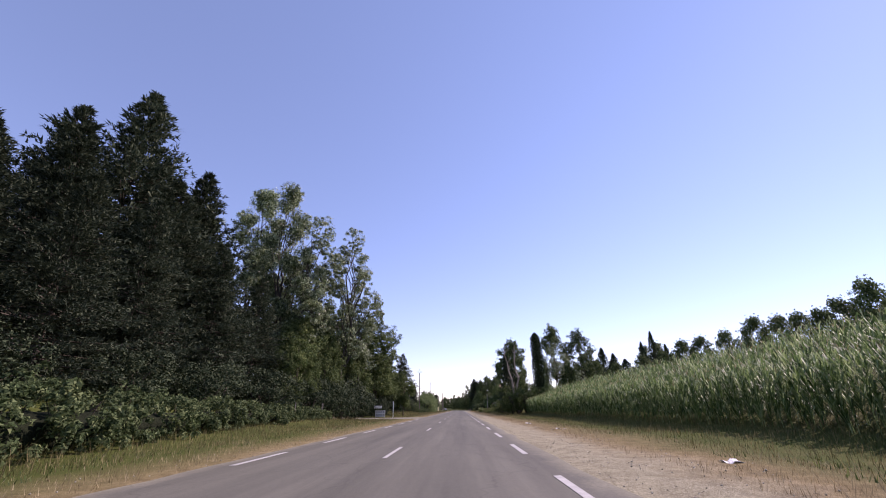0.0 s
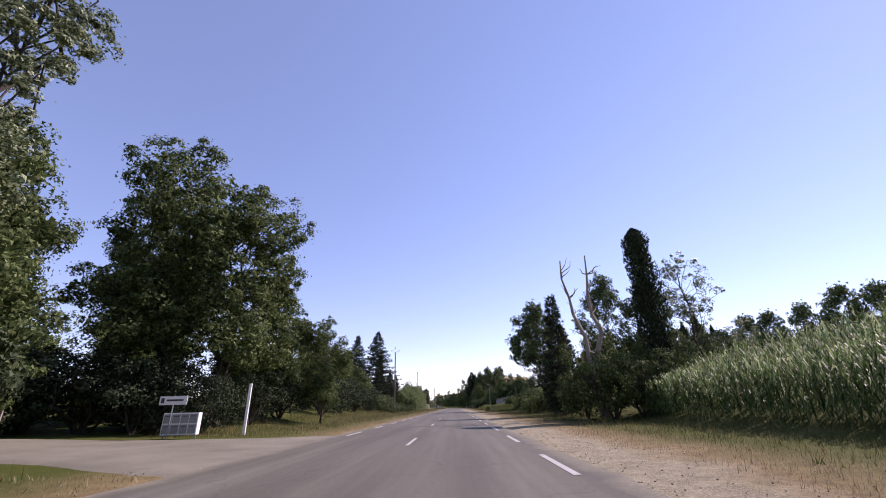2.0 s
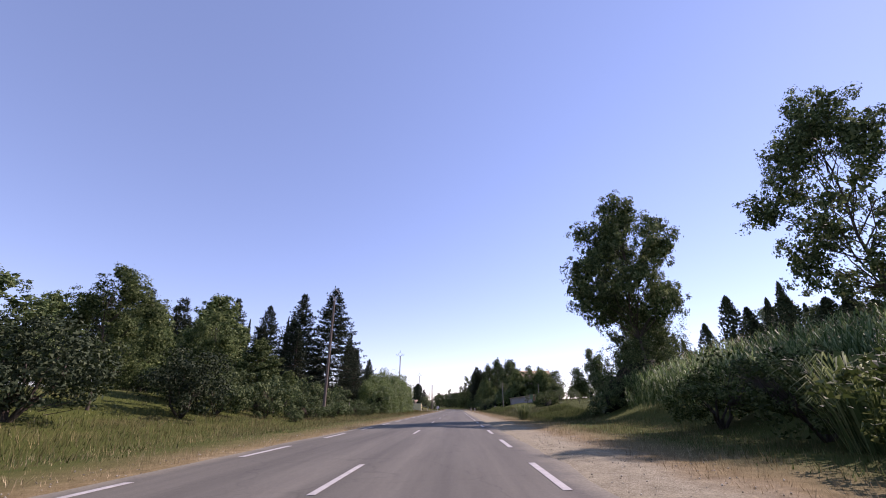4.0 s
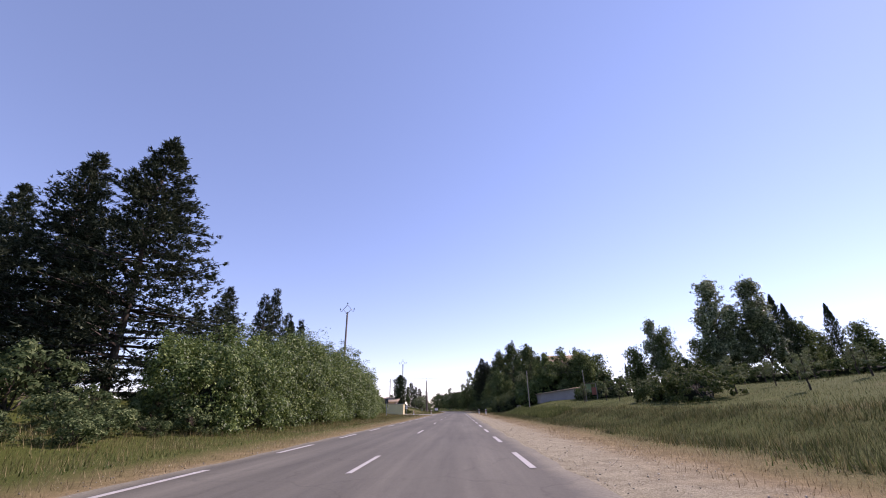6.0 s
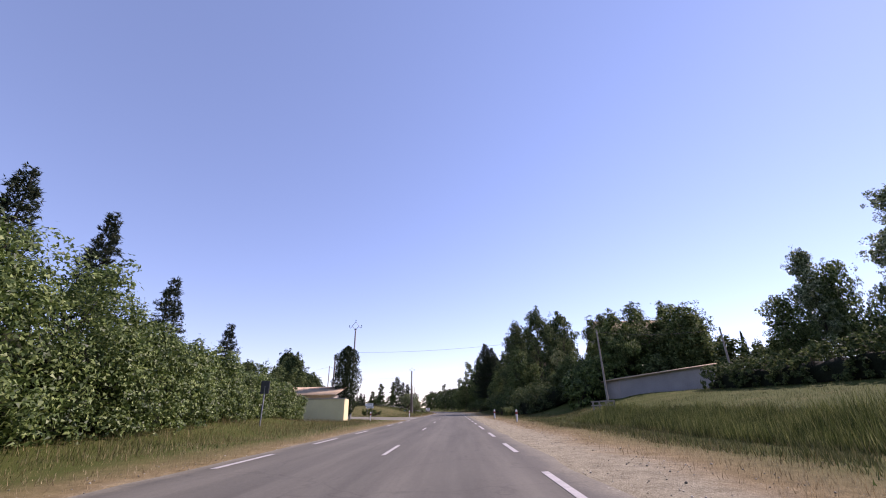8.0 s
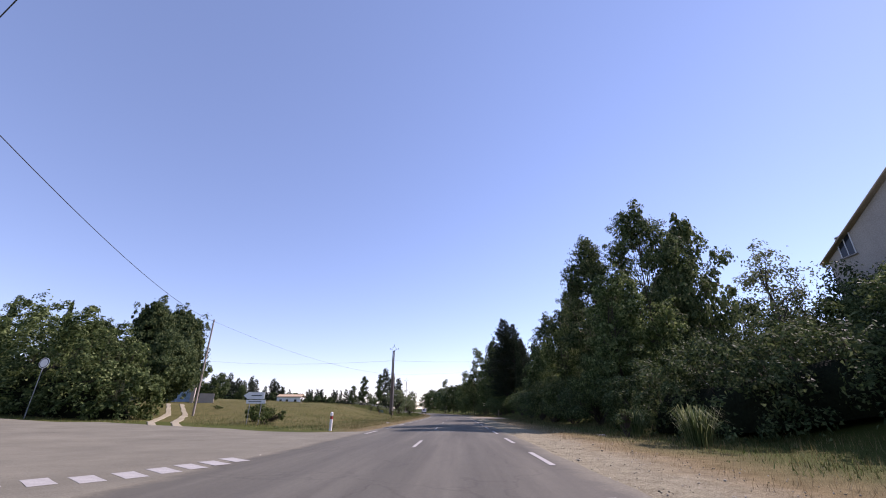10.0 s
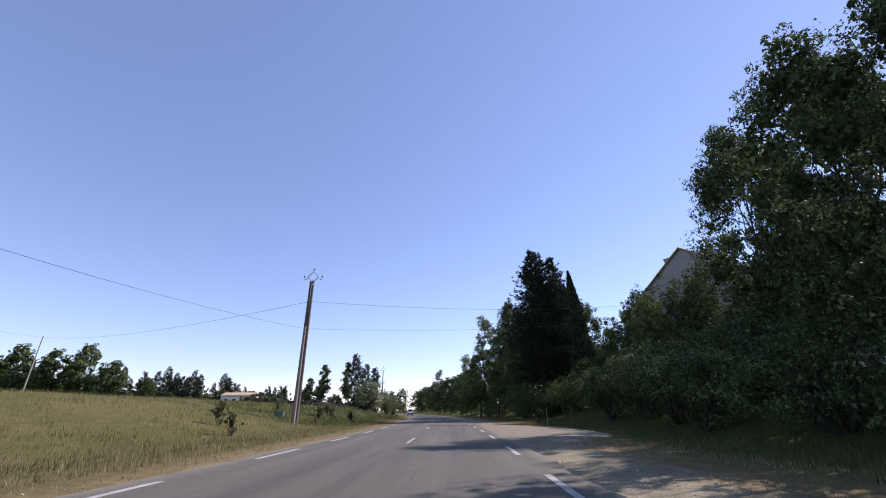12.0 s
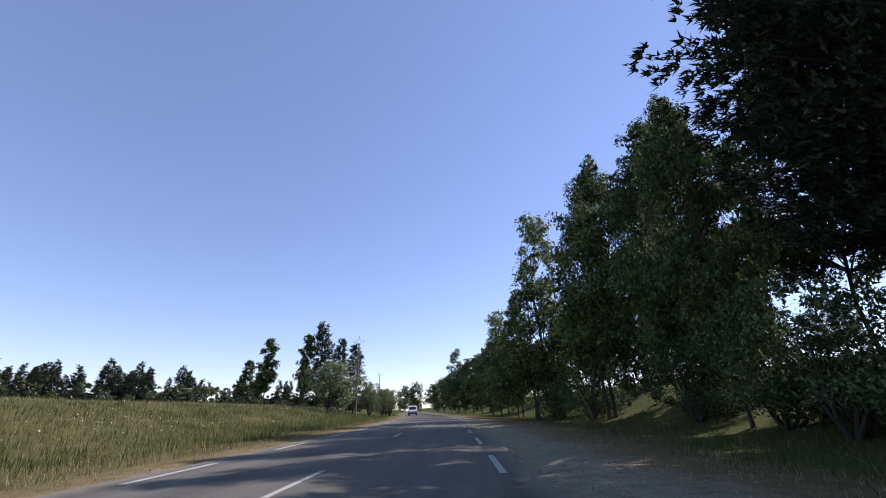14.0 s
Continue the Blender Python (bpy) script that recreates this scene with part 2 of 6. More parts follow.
# true colour of the cypresses; understorey shrubs borrow it as painted shade
M["leaf_cypress_and_shade"] = leafy("deep_green_cypress_and_shade", (0.018, 0.03, 0.015), (0.042, 0.06, 0.03), (0.085, 0.105, 0.055), 0.1, 0.7)
M["leaf_hedge"] = leafy("bright_hedge_leaf", (0.03, 0.055, 0.012), (0.08, 0.125, 0.03), (0.22, 0.28, 0.09), 0.3, 0.5, 0.25)
M["leaf_bramble"] = leafy("bramble_leaf", (0.03, 0.048, 0.013), (0.072, 0.105, 0.03), (0.17, 0.2, 0.075), 0.28)
M["leaf_willow"] = leafy("pale_willow_leaf", (0.09, 0.115, 0.05), (0.16, 0.195, 0.09), (0.24, 0.27, 0.15), 0.25, 0.75)
M["leaf_corn"] = leafy("maize_leaf", (0.035, 0.07, 0.02), (0.11, 0.18, 0.058), (0.3, 0.38, 0.18), 0.4, 0.55)
M["tassel"] = leafy("maize_tassel", (0.25, 0.2, 0.09), (0.4, 0.32, 0.16), (0.5, 0.42, 0.24), 0.2)
M["grass_dry"] = leafy("dry_straw_grass", (0.15, 0.11, 0.06), (0.33, 0.255, 0.145), (0.52, 0.43, 0.26), 0.25, 0.75)
M["grass_green"] = leafy("green_verge_grass", (0.04, 0.055, 0.02), (0.09, 0.112, 0.042), (0.21, 0.2, 0.1), 0.3, 0.75)
M["grass_verge"] = leafy("yellow_green_verge_grass", (0.05, 0.05, 0.018), (0.13, 0.118, 0.048), (0.3, 0.245, 0.125), 0.3, 0.75)
M["grass_field"] = leafy("yellowing_meadow_grass", (0.075, 0.08, 0.028), (0.2, 0.18, 0.075), (0.42, 0.36, 0.17), 0.3, 0.75)
M["reed"] = leafy("pale_reed_leaf", (0.06, 0.095, 0.03), (0.13, 0.18, 0.065), (0.28, 0.32, 0.14), 0.35)
M["weed"] = leafy("rank_green_weed", (0.035, 0.055, 0.015), (0.1, 0.13, 0.04), (0.26, 0.28, 0.11), 0.3, 0.75)
M["stone"] = leafy("loose_limestone", (0.16, 0.145, 0.115), (0.32, 0.3, 0.245), (0.52, 0.5, 0.43), 0.0, 0.95, 0.1)
M["flower"] = leafy("white_umbel_flower", (0.6, 0.6, 0.55), (0.72, 0.72, 0.68), (0.8, 0.8, 0.76), 0.2)


# ------------------------------------------------------------ mesh helpers
def mesh_from(name, verts, faces_n, mats):
    """verts: float array (V, 3); faces_n: list of (int array of faces, material index). Fast."""
    me = bpy.data.meshes.new(name)
    loops, starts, totals, mi = [], [], [], []
    at = 0
    for f, k in faces_n:
        f = np.asarray(f, dtype=np.int32)
        if not len(f):
            continue
        n, m = f.shape
        loops.append(f.ravel())
        starts.append(at + np.arange(n, dtype=np.int32) * m)
        totals.append(np.full(n, m, dtype=np.int32))
        mi.append(np.full(n, k, dtype=np.int32))
        at += n * m
    verts = np.asarray(verts, dtype=np.float32)
    me.vertices.add(len(verts))
    me.vertices.foreach_set("co", verts.ravel())
    me.loops.add(at)
    me.loops.foreach_set("vertex_index", np.concatenate(loops))
    me.polygons.add(sum(len(x) for x in starts))
    me.polygons.foreach_set("loop_start", np.concatenate(starts))
    me.polygons.foreach_set("loop_total", np.concatenate(totals))
    me.polygons.foreach_set("material_index", np.concatenate(mi))
    for m in mats:
        me.materials.append(m)
    me.update(calc_edges=True)
    return me


def part(name, bm, mat, parent, label="", smooth=False):
    me = bpy.data.meshes.new(name)
    bm.to_mesh(me)
    bm.free()
    me.materials.append(mat)
    if smooth:
        me.polygons.foreach_set("use_smooth", [True] * len(me.polygons))
    ob = new(name, me)
    ob.parent = parent
    if label:
        tagged(ob, label)
    return ob


def part_mesh(name, me, parent, label=""):
    ob = new(name, me)
    ob.parent = parent
    if label:
        tagged(ob, label)
    return ob


def thing(name, label, category, group="", m=None):
    ob = new(name)
    ob.empty_display_size = 0.3
    tagged(ob, label, category, group)
    if m is not None:
        ob.matrix_basis = m
    return ob


def add_box(bm, x0, y0, z0, x1, y1, z1, bevel=0.0):
    r = bmesh.ops.create_cube(bm, size=1, matrix=Matrix.Translation(((x0 + x1) / 2, (y0 + y1) / 2, (z0 + z1) / 2)) @ Matrix.Diagonal((x1 - x0, y1 - y0, z1 - z0, 1)))
    if bevel:
        edges = list({e for v in r["verts"] for e in v.link_edges})
        bmesh.ops.bevel(bm, geom=edges, offset=bevel, segments=2, affect="EDGES", clamp_overlap=True)


def box(x0, y0, z0, x1, y1, z1, bevel=0.0):
    bm = bmesh.new()
    add_box(bm, x0, y0, z0, x1, y1, z1, bevel)
    return bm


def tubes(segs, sides=6):
    """Tapered tubes: rows of (p0, p1, r0, r1). Returns vertices and quad faces."""
    V, F = [], []
    base = 0
    ang = np.arange(sides) * 2 * np.pi / sides
    ring = np.stack([np.cos(ang), np.sin(ang)], 1)
    for p0, p1, r0, r1 in segs:
        p0, p1 = np.asarray(p0, float), np.asarray(p1, float)
        d = p1 - p0
        d = d / (np.linalg.norm(d) + 1e-9)
        a = np.cross(d, (0.0, 0.0, 1.0) if abs(d[2]) < 0.9 else (1.0, 0.0, 0.0))
        a /= np.linalg.norm(a)
        b = np.cross(d, a)
        o = ring[:, :1] * a + ring[:, 1:] * b
        V += [p0 + o * r0, p1 + o * r1]
        k = np.arange(sides)
        F.append(np.stack([base + k, base + (k + 1) % sides, base + sides + (k + 1) % sides, base + sides + k], 1))
        base += 2 * sides
    return np.concatenate(V), np.concatenate(F)


def tube_mesh(name, segs, mat, sides=6, thin=(), thin_sides=3):
    v, f = tubes(segs, sides)
    faces = [(f, 0)]
    if len(thin):
        v2, f2 = tubes(thin, thin_sides)
        faces.append((f2 + len(v), 0))
        v = np.concatenate([v, v2])
    me = mesh_from(name, v, faces, [mat])
    me.polygons.foreach_set("use_smooth", [True] * len(me.polygons))
    return me


def path_mesh(name, pts, r, mat, sides=6):
    """One unbroken tube through points."""
    pts = np.asarray(pts, float)
    d = np.gradient(pts, axis=0)
    d /= np.linalg.norm(d, axis=1, keepdims=True)
    a = np.cross(d, (0.0, 0.02, 1.0))
    a /= np.linalg.norm(a, axis=1, keepdims=True)
    b = np.cross(d, a)
    ang = np.arange(sides) * 2 * np.pi / sides
    V = (pts[:, None] + r * (np.cos(ang)[None, :, None] * a[:, None] + np.sin(ang)[None, :, None] * b[:, None])).reshape(-1, 3)
    F = [(i * sides + k, i * sides + (k + 1) % sides, (i + 1) * sides + (k + 1) % sides, (i + 1) * sides + k) for i in range(len(pts) - 1) for k in range(sides)]
    me = mesh_from(name, V, [(F, 0)], [mat])
    me.polygons.foreach_set("use_smooth", [True] * len(me.polygons))
    return me


def bent(p0, p1, r0, r1, rng, steps=3, wobble=0.06):
    """A limb from p0 to p1 in a few slightly crooked steps."""
    p0, p1 = np.asarray(p0, float), np.asarray(p1, float)
    L = np.linalg.norm(p1 - p0)
    pts = [p0]
    for i in range(1, steps):
        pts.append(p0 + (p1 - p0) * i / steps + rng.normal(0, wobble * L, 3) * (1, 1, 0.6))
    pts.append(p1)
    rs = np.linspace(r0, r1, steps + 1)
    return [(pts[i], pts[i + 1], rs[i], rs[i + 1]) for i in range(steps)]


def leaves(centres, length, width, rng, up=0.35, axis=None, facing=None):
    """Pointed leaves at the centres, each an island of its own; axis: the way they point, facing: the way they face, else any way."""
    n = len(centres)
    a = rng.normal(0, 1, (n, 3)) if axis is None else axis + rng.normal(0, 0.35, (n, 3))
    a /= np.linalg.norm(a, axis=1, keepdims=True) + 1e-9
    nrm = rng.normal(0, 1, (n, 3))
    if facing is None:
        nrm[:, 2] = np.abs(nrm[:, 2]) + up
    else:
        nrm = 0.42 * nrm + facing
        nrm[:, 2] += 0.4 * up
    b = np.cross(nrm, a)
    b /= np.linalg.norm(b, axis=1, keepdims=True) + 1e-9
    if facing is not None:
        a = np.cross(b, nrm)
        a /= np.linalg.norm(a, axis=1, keepdims=True) + 1e-9
    l = (length * rng.uniform(0.6, 1.3, n))[:, None]
    w = (width * rng.uniform(0.6, 1.3, n))[:, None]
    tip = centres + a * l * 0.6
    tip[:, 2:] -= 0.12 * l
    v = np.stack([centres - a * l * 0.4 + b * w / 2, centres - a * l * 0.4 - b * w / 2, tip], 1).reshape(-1, 3)
    return v, np.arange(3 * n, dtype=np.int32).reshape(n, 3)


def leaf_mesh(name, centres, length, width, rng, mat, up=0.35, axis=None, facing=None):
    v, f = leaves(centres, length, width, rng, up, axis, facing)
    return mesh_from(name, v, [(f, 0)], [mat])


def puffs(rng, centres, outward, radii, per, squash=0.75):
    """Leaf places on the outer skins of small clumps, and the way that each leaf faces."""
    k = np.repeat(np.arange(len(centres)), per)
    d = rng.normal(0, 1, (len(k), 3)) + 0.75 * outward[k] + (0, 0, 0.25)
    d /= np.linalg.norm(d, axis=1, keepdims=True) + 1e-9
    r = radii[k] * rng.uniform(0.25, 1.0, len(k)) ** 0.45
    stray = rng.uniform(0, 1, len(k)) < 0.14
    r[stray] *= rng.uniform(1.0, 1.7, stray.sum())
    return centres[k] + d * r[:, None] * (1, 1, squash), d


# ------------------------------------------------------------ plan: road line and lie of the land
def bend(y):
    """How far the road has swung to the left at y."""
    if y < 310:
        return 0.0
    if y < 440:
        return -((y - 310) ** 2) / 1408
    return -12.0 - (y - 440) * 0.1847


def smooth(v):
    v = min(1.0, max(0.0, v))
    return v * v * (3 - 2 * v)


def lie(x, y):
    """Height of the ground at x, y: flat along the road, rising gently on both sides."""
    u = x - bend(y)
    dips = max(smooth((y - 42) / 12) * smooth((84 - y) / 12), smooth((y - 232) / 12) * (1 - smooth((y - 284) / 40)))
    banked = smooth((y - 140) / 14) * smooth((246 - y) / 10)
    if u > 0:
        z = (3.3 - 0.8 * smooth((y - 138) / 15) * smooth((262 - y) / 15)) * ((1 - banked) * smooth((u - 11.5) / 13) + banked * (0.4 * smooth((u - 10.5) / 4.5) + 0.6 * smooth((u - 13) / 16))) + 0.04 * max(0, min(u, 250) - 24)
    else:
        z = 2.4 * (1 - 0.88 * dips) * smooth((-u - 8) / 16) + 0.04 * max(0, min(-u, 300) - 26)
    if abs(u) > 5:
        z += 0.12 * noise.noise(Vector((x * 0.13, y * 0.13, 0))) * min(1, (abs(u) - 5) / 4)
    return z - 0.03


def spot(x, y, turn=0.0, size=1.0, tall=None):
    """The pose of a plant that stands on the ground."""
    t = tall if tall else size
    return Matrix.Translation((x, y, lie(x, y) - 0.05)) @ Matrix.Rotation(radians(turn), 4, "Z") @ Matrix.Diagonal((size, size, t, 1))


# ------------------------------------------------------------ ground and road
def build_ground():
    us = [-900, -600, -400, -280, -200, -150, -110, -80, -60, -48, -38, -32, -27] + [-23 + i * 1.25 for i in range(16)]
    us += [-3.95, -1.5, 1.5, 3.95] + [5 + i * 1.25 for i in range(16)] + [27, 32, 38, 48, 60, 80, 110, 150, 200, 280, 400, 600, 900]
    ys = [-400, -200, -100, -50] + [-25 + 2.5 * i for i in range(200)] + [480, 500, 530, 570, 620, 700, 800, 950, 1200, 1600, 2200]
    V, lat = [], []
    for y in ys:
        for u in us:
            x = u + bend(y)
            z = lie(x, y) if abs(u) > 4.2 else -0.09
            if 4 < abs(u) < 9:
                z += 0.05 * noise.noise(Vector((x * 0.9, y * 0.9, 3)))
            V.append((x, y, z))
            field = smooth((y - 270) / 12) * smooth((430 - y) / 20) * smooth((60 + u) / 10) if u < 0 else 0
            side = abs(u) + (1.6 if u < 0 else -0.9)
            lat.append(side + (min(side, 7.7) - side) * field)
    n = len(us)
    F = [(r * n + k, r * n + k + 1, (r + 1) * n + k + 1, (r + 1) * n + k) for r in range(len(ys) - 1) for k in range(n - 1)]
    me = mesh_from("ground", V, [(F, 0)], [M["ground"]])
    me.polygons.foreach_set("use_smooth", [True] * len(me.polygons))
    a = me.attributes.new("lateral", "FLOAT", "POINT")
    a.data.foreach_set("value", np.array(lat, dtype=np.float32))
    return tagged(new("ground", me), "dry verges and rising fields of straw and weeds", "ground", kind="structure")


def strip(name, u0, u1, y0, y1, z, mat, wob=0.0, step=1.5):
    """A sheet along the road between two lateral edges, with ragged sides."""
    V, F = [], []
    ys = np.arange(y0, y1 + 0.01, step)
    us = [u0 + (u1 - u0) * k / 8 for k in range(9)]
    for y in ys:
        for k, u in enumerate(us):
            w = wob * (noise.noise(Vector((y * 0.45, u0 * 7 + k, 1.7))) + 0.5 * noise.noise(Vector((y * 1.9, u0 + k, 4.1)))) if k in (0, 8) else 0
            V.append((u + w + bend(y), y, z - 0.012 * abs(u)))
    m = len(us)
    F = [(r * m + k, r * m + k + 1, (r + 1) * m + k + 1, (r + 1) * m + k) for r in range(len(ys) - 1) for k in range(m - 1)]
    me = mesh_from(name, V, [(F, 0)], [mat])
    a = me.attributes.new("lateral", "FLOAT", "POINT")
    a.data.foreach_set("value", np.array([abs(u) / 5 for y in ys for u in us], dtype=np.float32))
    return me


ground = build_ground()
road = new("road", strip("road", -4.0, 4.0, -60, 900, 0.05, M["asphalt"], 0.16, 1.0))
tagged(road, "worn grey two-lane country asphalt road", "road", kind="structure")
# the side road that joins from the left, the gravel drive by the letter boxes, a forecourt and a track
def paved(x, y):
    """Height of a paved mouth: on the ground, never above the road's edge where it meets it."""
    return max(0.006, lie(x, y) + 0.04) if abs(x - bend(y)) > 3.9 else -0.02


def apron(name, pts_in, pts_out, mat, label, wob=0.35):
    """A paved mouth that follows the ground between two ragged edges, which dip into the soil."""
    V, m, a, b = [], 20, [], []
    for k in range(len(pts_in) - 1):
        n = max(2, int(math.dist(pts_in[k], pts_in[k + 1]) / 0.8))
        for j in range(n):
            a.append(tuple(p + (q - p) * j / n for p, q in zip(pts_in[k], pts_in[k + 1])))
            b.append(tuple(p + (q - p) * j / n for p, q in zip(pts_out[k], pts_out[k + 1])))
    for i, ((ax, ay), (bx, by)) in enumerate(zip(a, b)):
        e0, e1 = (wob * noise.noise(Vector((i * 0.37, j * 9.1, len(name)))) for j in (1, 2))
        w = math.dist((ax, ay), (bx, by))
        for k in range(m):
            f = k / (m - 1) * (1 - (e0 + e1) / w) + e0 / w
            x, y = ax + (bx - ax) * f, ay + (by - ay) * f
            V.append((x, y, paved(x, y) - (0.12 if k in (0, m - 1) or i == len(a) - 1 else 0)))
    r = len(a)
    F = [(i * m + k, i * m + k + 1, (i + 1) * m + k + 1, (i + 1) * m + k) for i in range(r - 1) for k in range(m - 1)]
    ob = new(name, mesh_from(name, V, [(F, 0)], [mat]))
    ob.data.polygons.foreach_set("use_smooth", [True] * len(F))
    return tagged(ob, label, "side road", kind="structure")


apron("side_road", [(-3.7, 247), (-4.6, 249.5), (-6.5, 252), (-9, 254.5), (-12, 257.5), (-18, 261), (-45, 268), (-90, 280)],
      [(-3.7, 273), (-4.6, 272), (-6.5, 271), (-9, 271), (-12, 272), (-18, 274.5), (-45, 279), (-90, 291)], M["drive"], "worn grey side road joining at a junction")
apron("gravel_drive", [(-3.7, 57), (-5.5, 58), (-9, 60), (-18, 62), (-40, 63)], [(-3.7, 70), (-5.5, 69), (-9, 68.2), (-18, 68), (-40, 69)], M["drive"], "dusty gravel drive beside trees")
apron("house_forecourt", [(3.7, 312), (6, 314), (8.5, 317), (10.5, 320)], [(3.7, 336), (6, 334), (8.5, 331), (10.5, 327)], M["gravel"], "pale gravel forecourt beside the road", 1.1)
for off, tag in ((0, "dirt_track"), (1.9, "dirt_track")):
    apron(tag, [(-15.3 - off, 272.4 + off * 0.2), (-20.0 - off, 279), (-27.9 - off, 292.4), (-37.5 - off, 305.6)], [(-16.5 - off, 273.2 + off * 0.2), (-21.0 - off, 279.5), (-28.9 - off, 292.8), (-38.4 - off, 306.0)], M["grit"], "pale rut of a dirt track to a gate", 0.25)

DASH_V = {}


def marking(y, u, length, width, turn_extra=0.0):
    """One painted dash of the road's markings, slightly worn at its ends."""
    key = (length, width)
    if key not in DASH_V:
        bm = bmesh.new()
        pts = [(-width / 2, 0.0), (width / 2, 0.02), (width / 2 * 0.97, length * 0.4), (width / 2, length), (-width / 2, length - 0.03), (-width / 2 * 0.95, length * 0.55)]
        vs = [bm.verts.new((px, py, 0.004)) for px, py in pts]
        f = bm.faces.new(vs)
        ex = bmesh.ops.extrude_face_region(bm, geom=[f])
        for v in ex["geom"]:
            if isinstance(v, bmesh.types.BMVert):
                v.co.z -= 0.004
        bmesh.ops.recalc_face_normals(bm, faces=bm.faces)
        me = bpy.data.meshes.new("dash")
        bm.to_mesh(me)
        bm.free()
        me.materials.append(M["line"])
        DASH_V[key] = me
    ob = new("dash", DASH_V[key])
    ob.parent = road
    slope = (bend(y + 1) - bend(y)) / 1.0
    ob.matrix_basis = Matrix.Translation((u + bend(y), y, 0.054 - 0.012 * abs(u))) @ Matrix.Rotation(math.atan(-slope), 4, "Z") @ Matrix.Rotation(radians(turn_extra), 4, "Z")
    return ob


for k in range(-2, 7):
    marking(10.5 + 13 * k, -0.1, 3.0, 0.105)
for k in range(8, 42):
    marking(0.5 + 13 * k, -0.1, 3.0, 0.105)
for lo, hi, left_at, right_at in ((-14, 98, 3.4, 4.84), (98, 224, 5.2, 1.1), (224, 420, 2.4, 3.1)):
    for k in range(int(lo / 6.5), int(hi / 6.5) + 1):
        yl, yr = left_at + 6.5 * k, right_at + 6.5 * k
        if lo <= yl < hi and not 243 < yl < 266 and not 55 < yl < 64:
            marking(yl, -3.43, 3.0, 0.14)
        if lo <= yr < hi:
            marking(yr, 3.36, 3.0, 0.14)
for gx, gy in ((-6.15, 253.55), (-5.55, 253.85), (-5.05, 254.2), (-4.7, 254.7), (-4.5, 255.3), (-4.35, 255.9), (-4.2, 256.5), (-4.1, 257.15)):
    d = marking(0, 0, 0.95, 0.36)
    d.matrix_basis = Matrix.Translation((gx - 0.3, gy + 0.28, max(paved(gx, gy), 0.05 - 0.012 * abs(gx)) + 0.001)) @ Matrix.Rotation(radians(-128), 4, "Z")


# ------------------------------------------------------------ plants
def lobed_points(rng, lobes, n, shell=0.5):
    """Points in a union of ellipsoids, mostly towards their skins."""
    lobes = np.array(lobes, float)
    w = lobes[:, 3] * lobes[:, 4] * lobes[:, 5]
    idx = rng.choice(len(lobes), n, p=w / w.sum())
    d = rng.normal(0, 1, (n, 3))
    d /= np.linalg.norm(d, axis=1, keepdims=True)
    r = rng.uniform(shell ** 3, 1, n) ** (1 / 3)
    return lobes[idx, :3] + d * r[:, None] * lobes[idx, 3:], idx


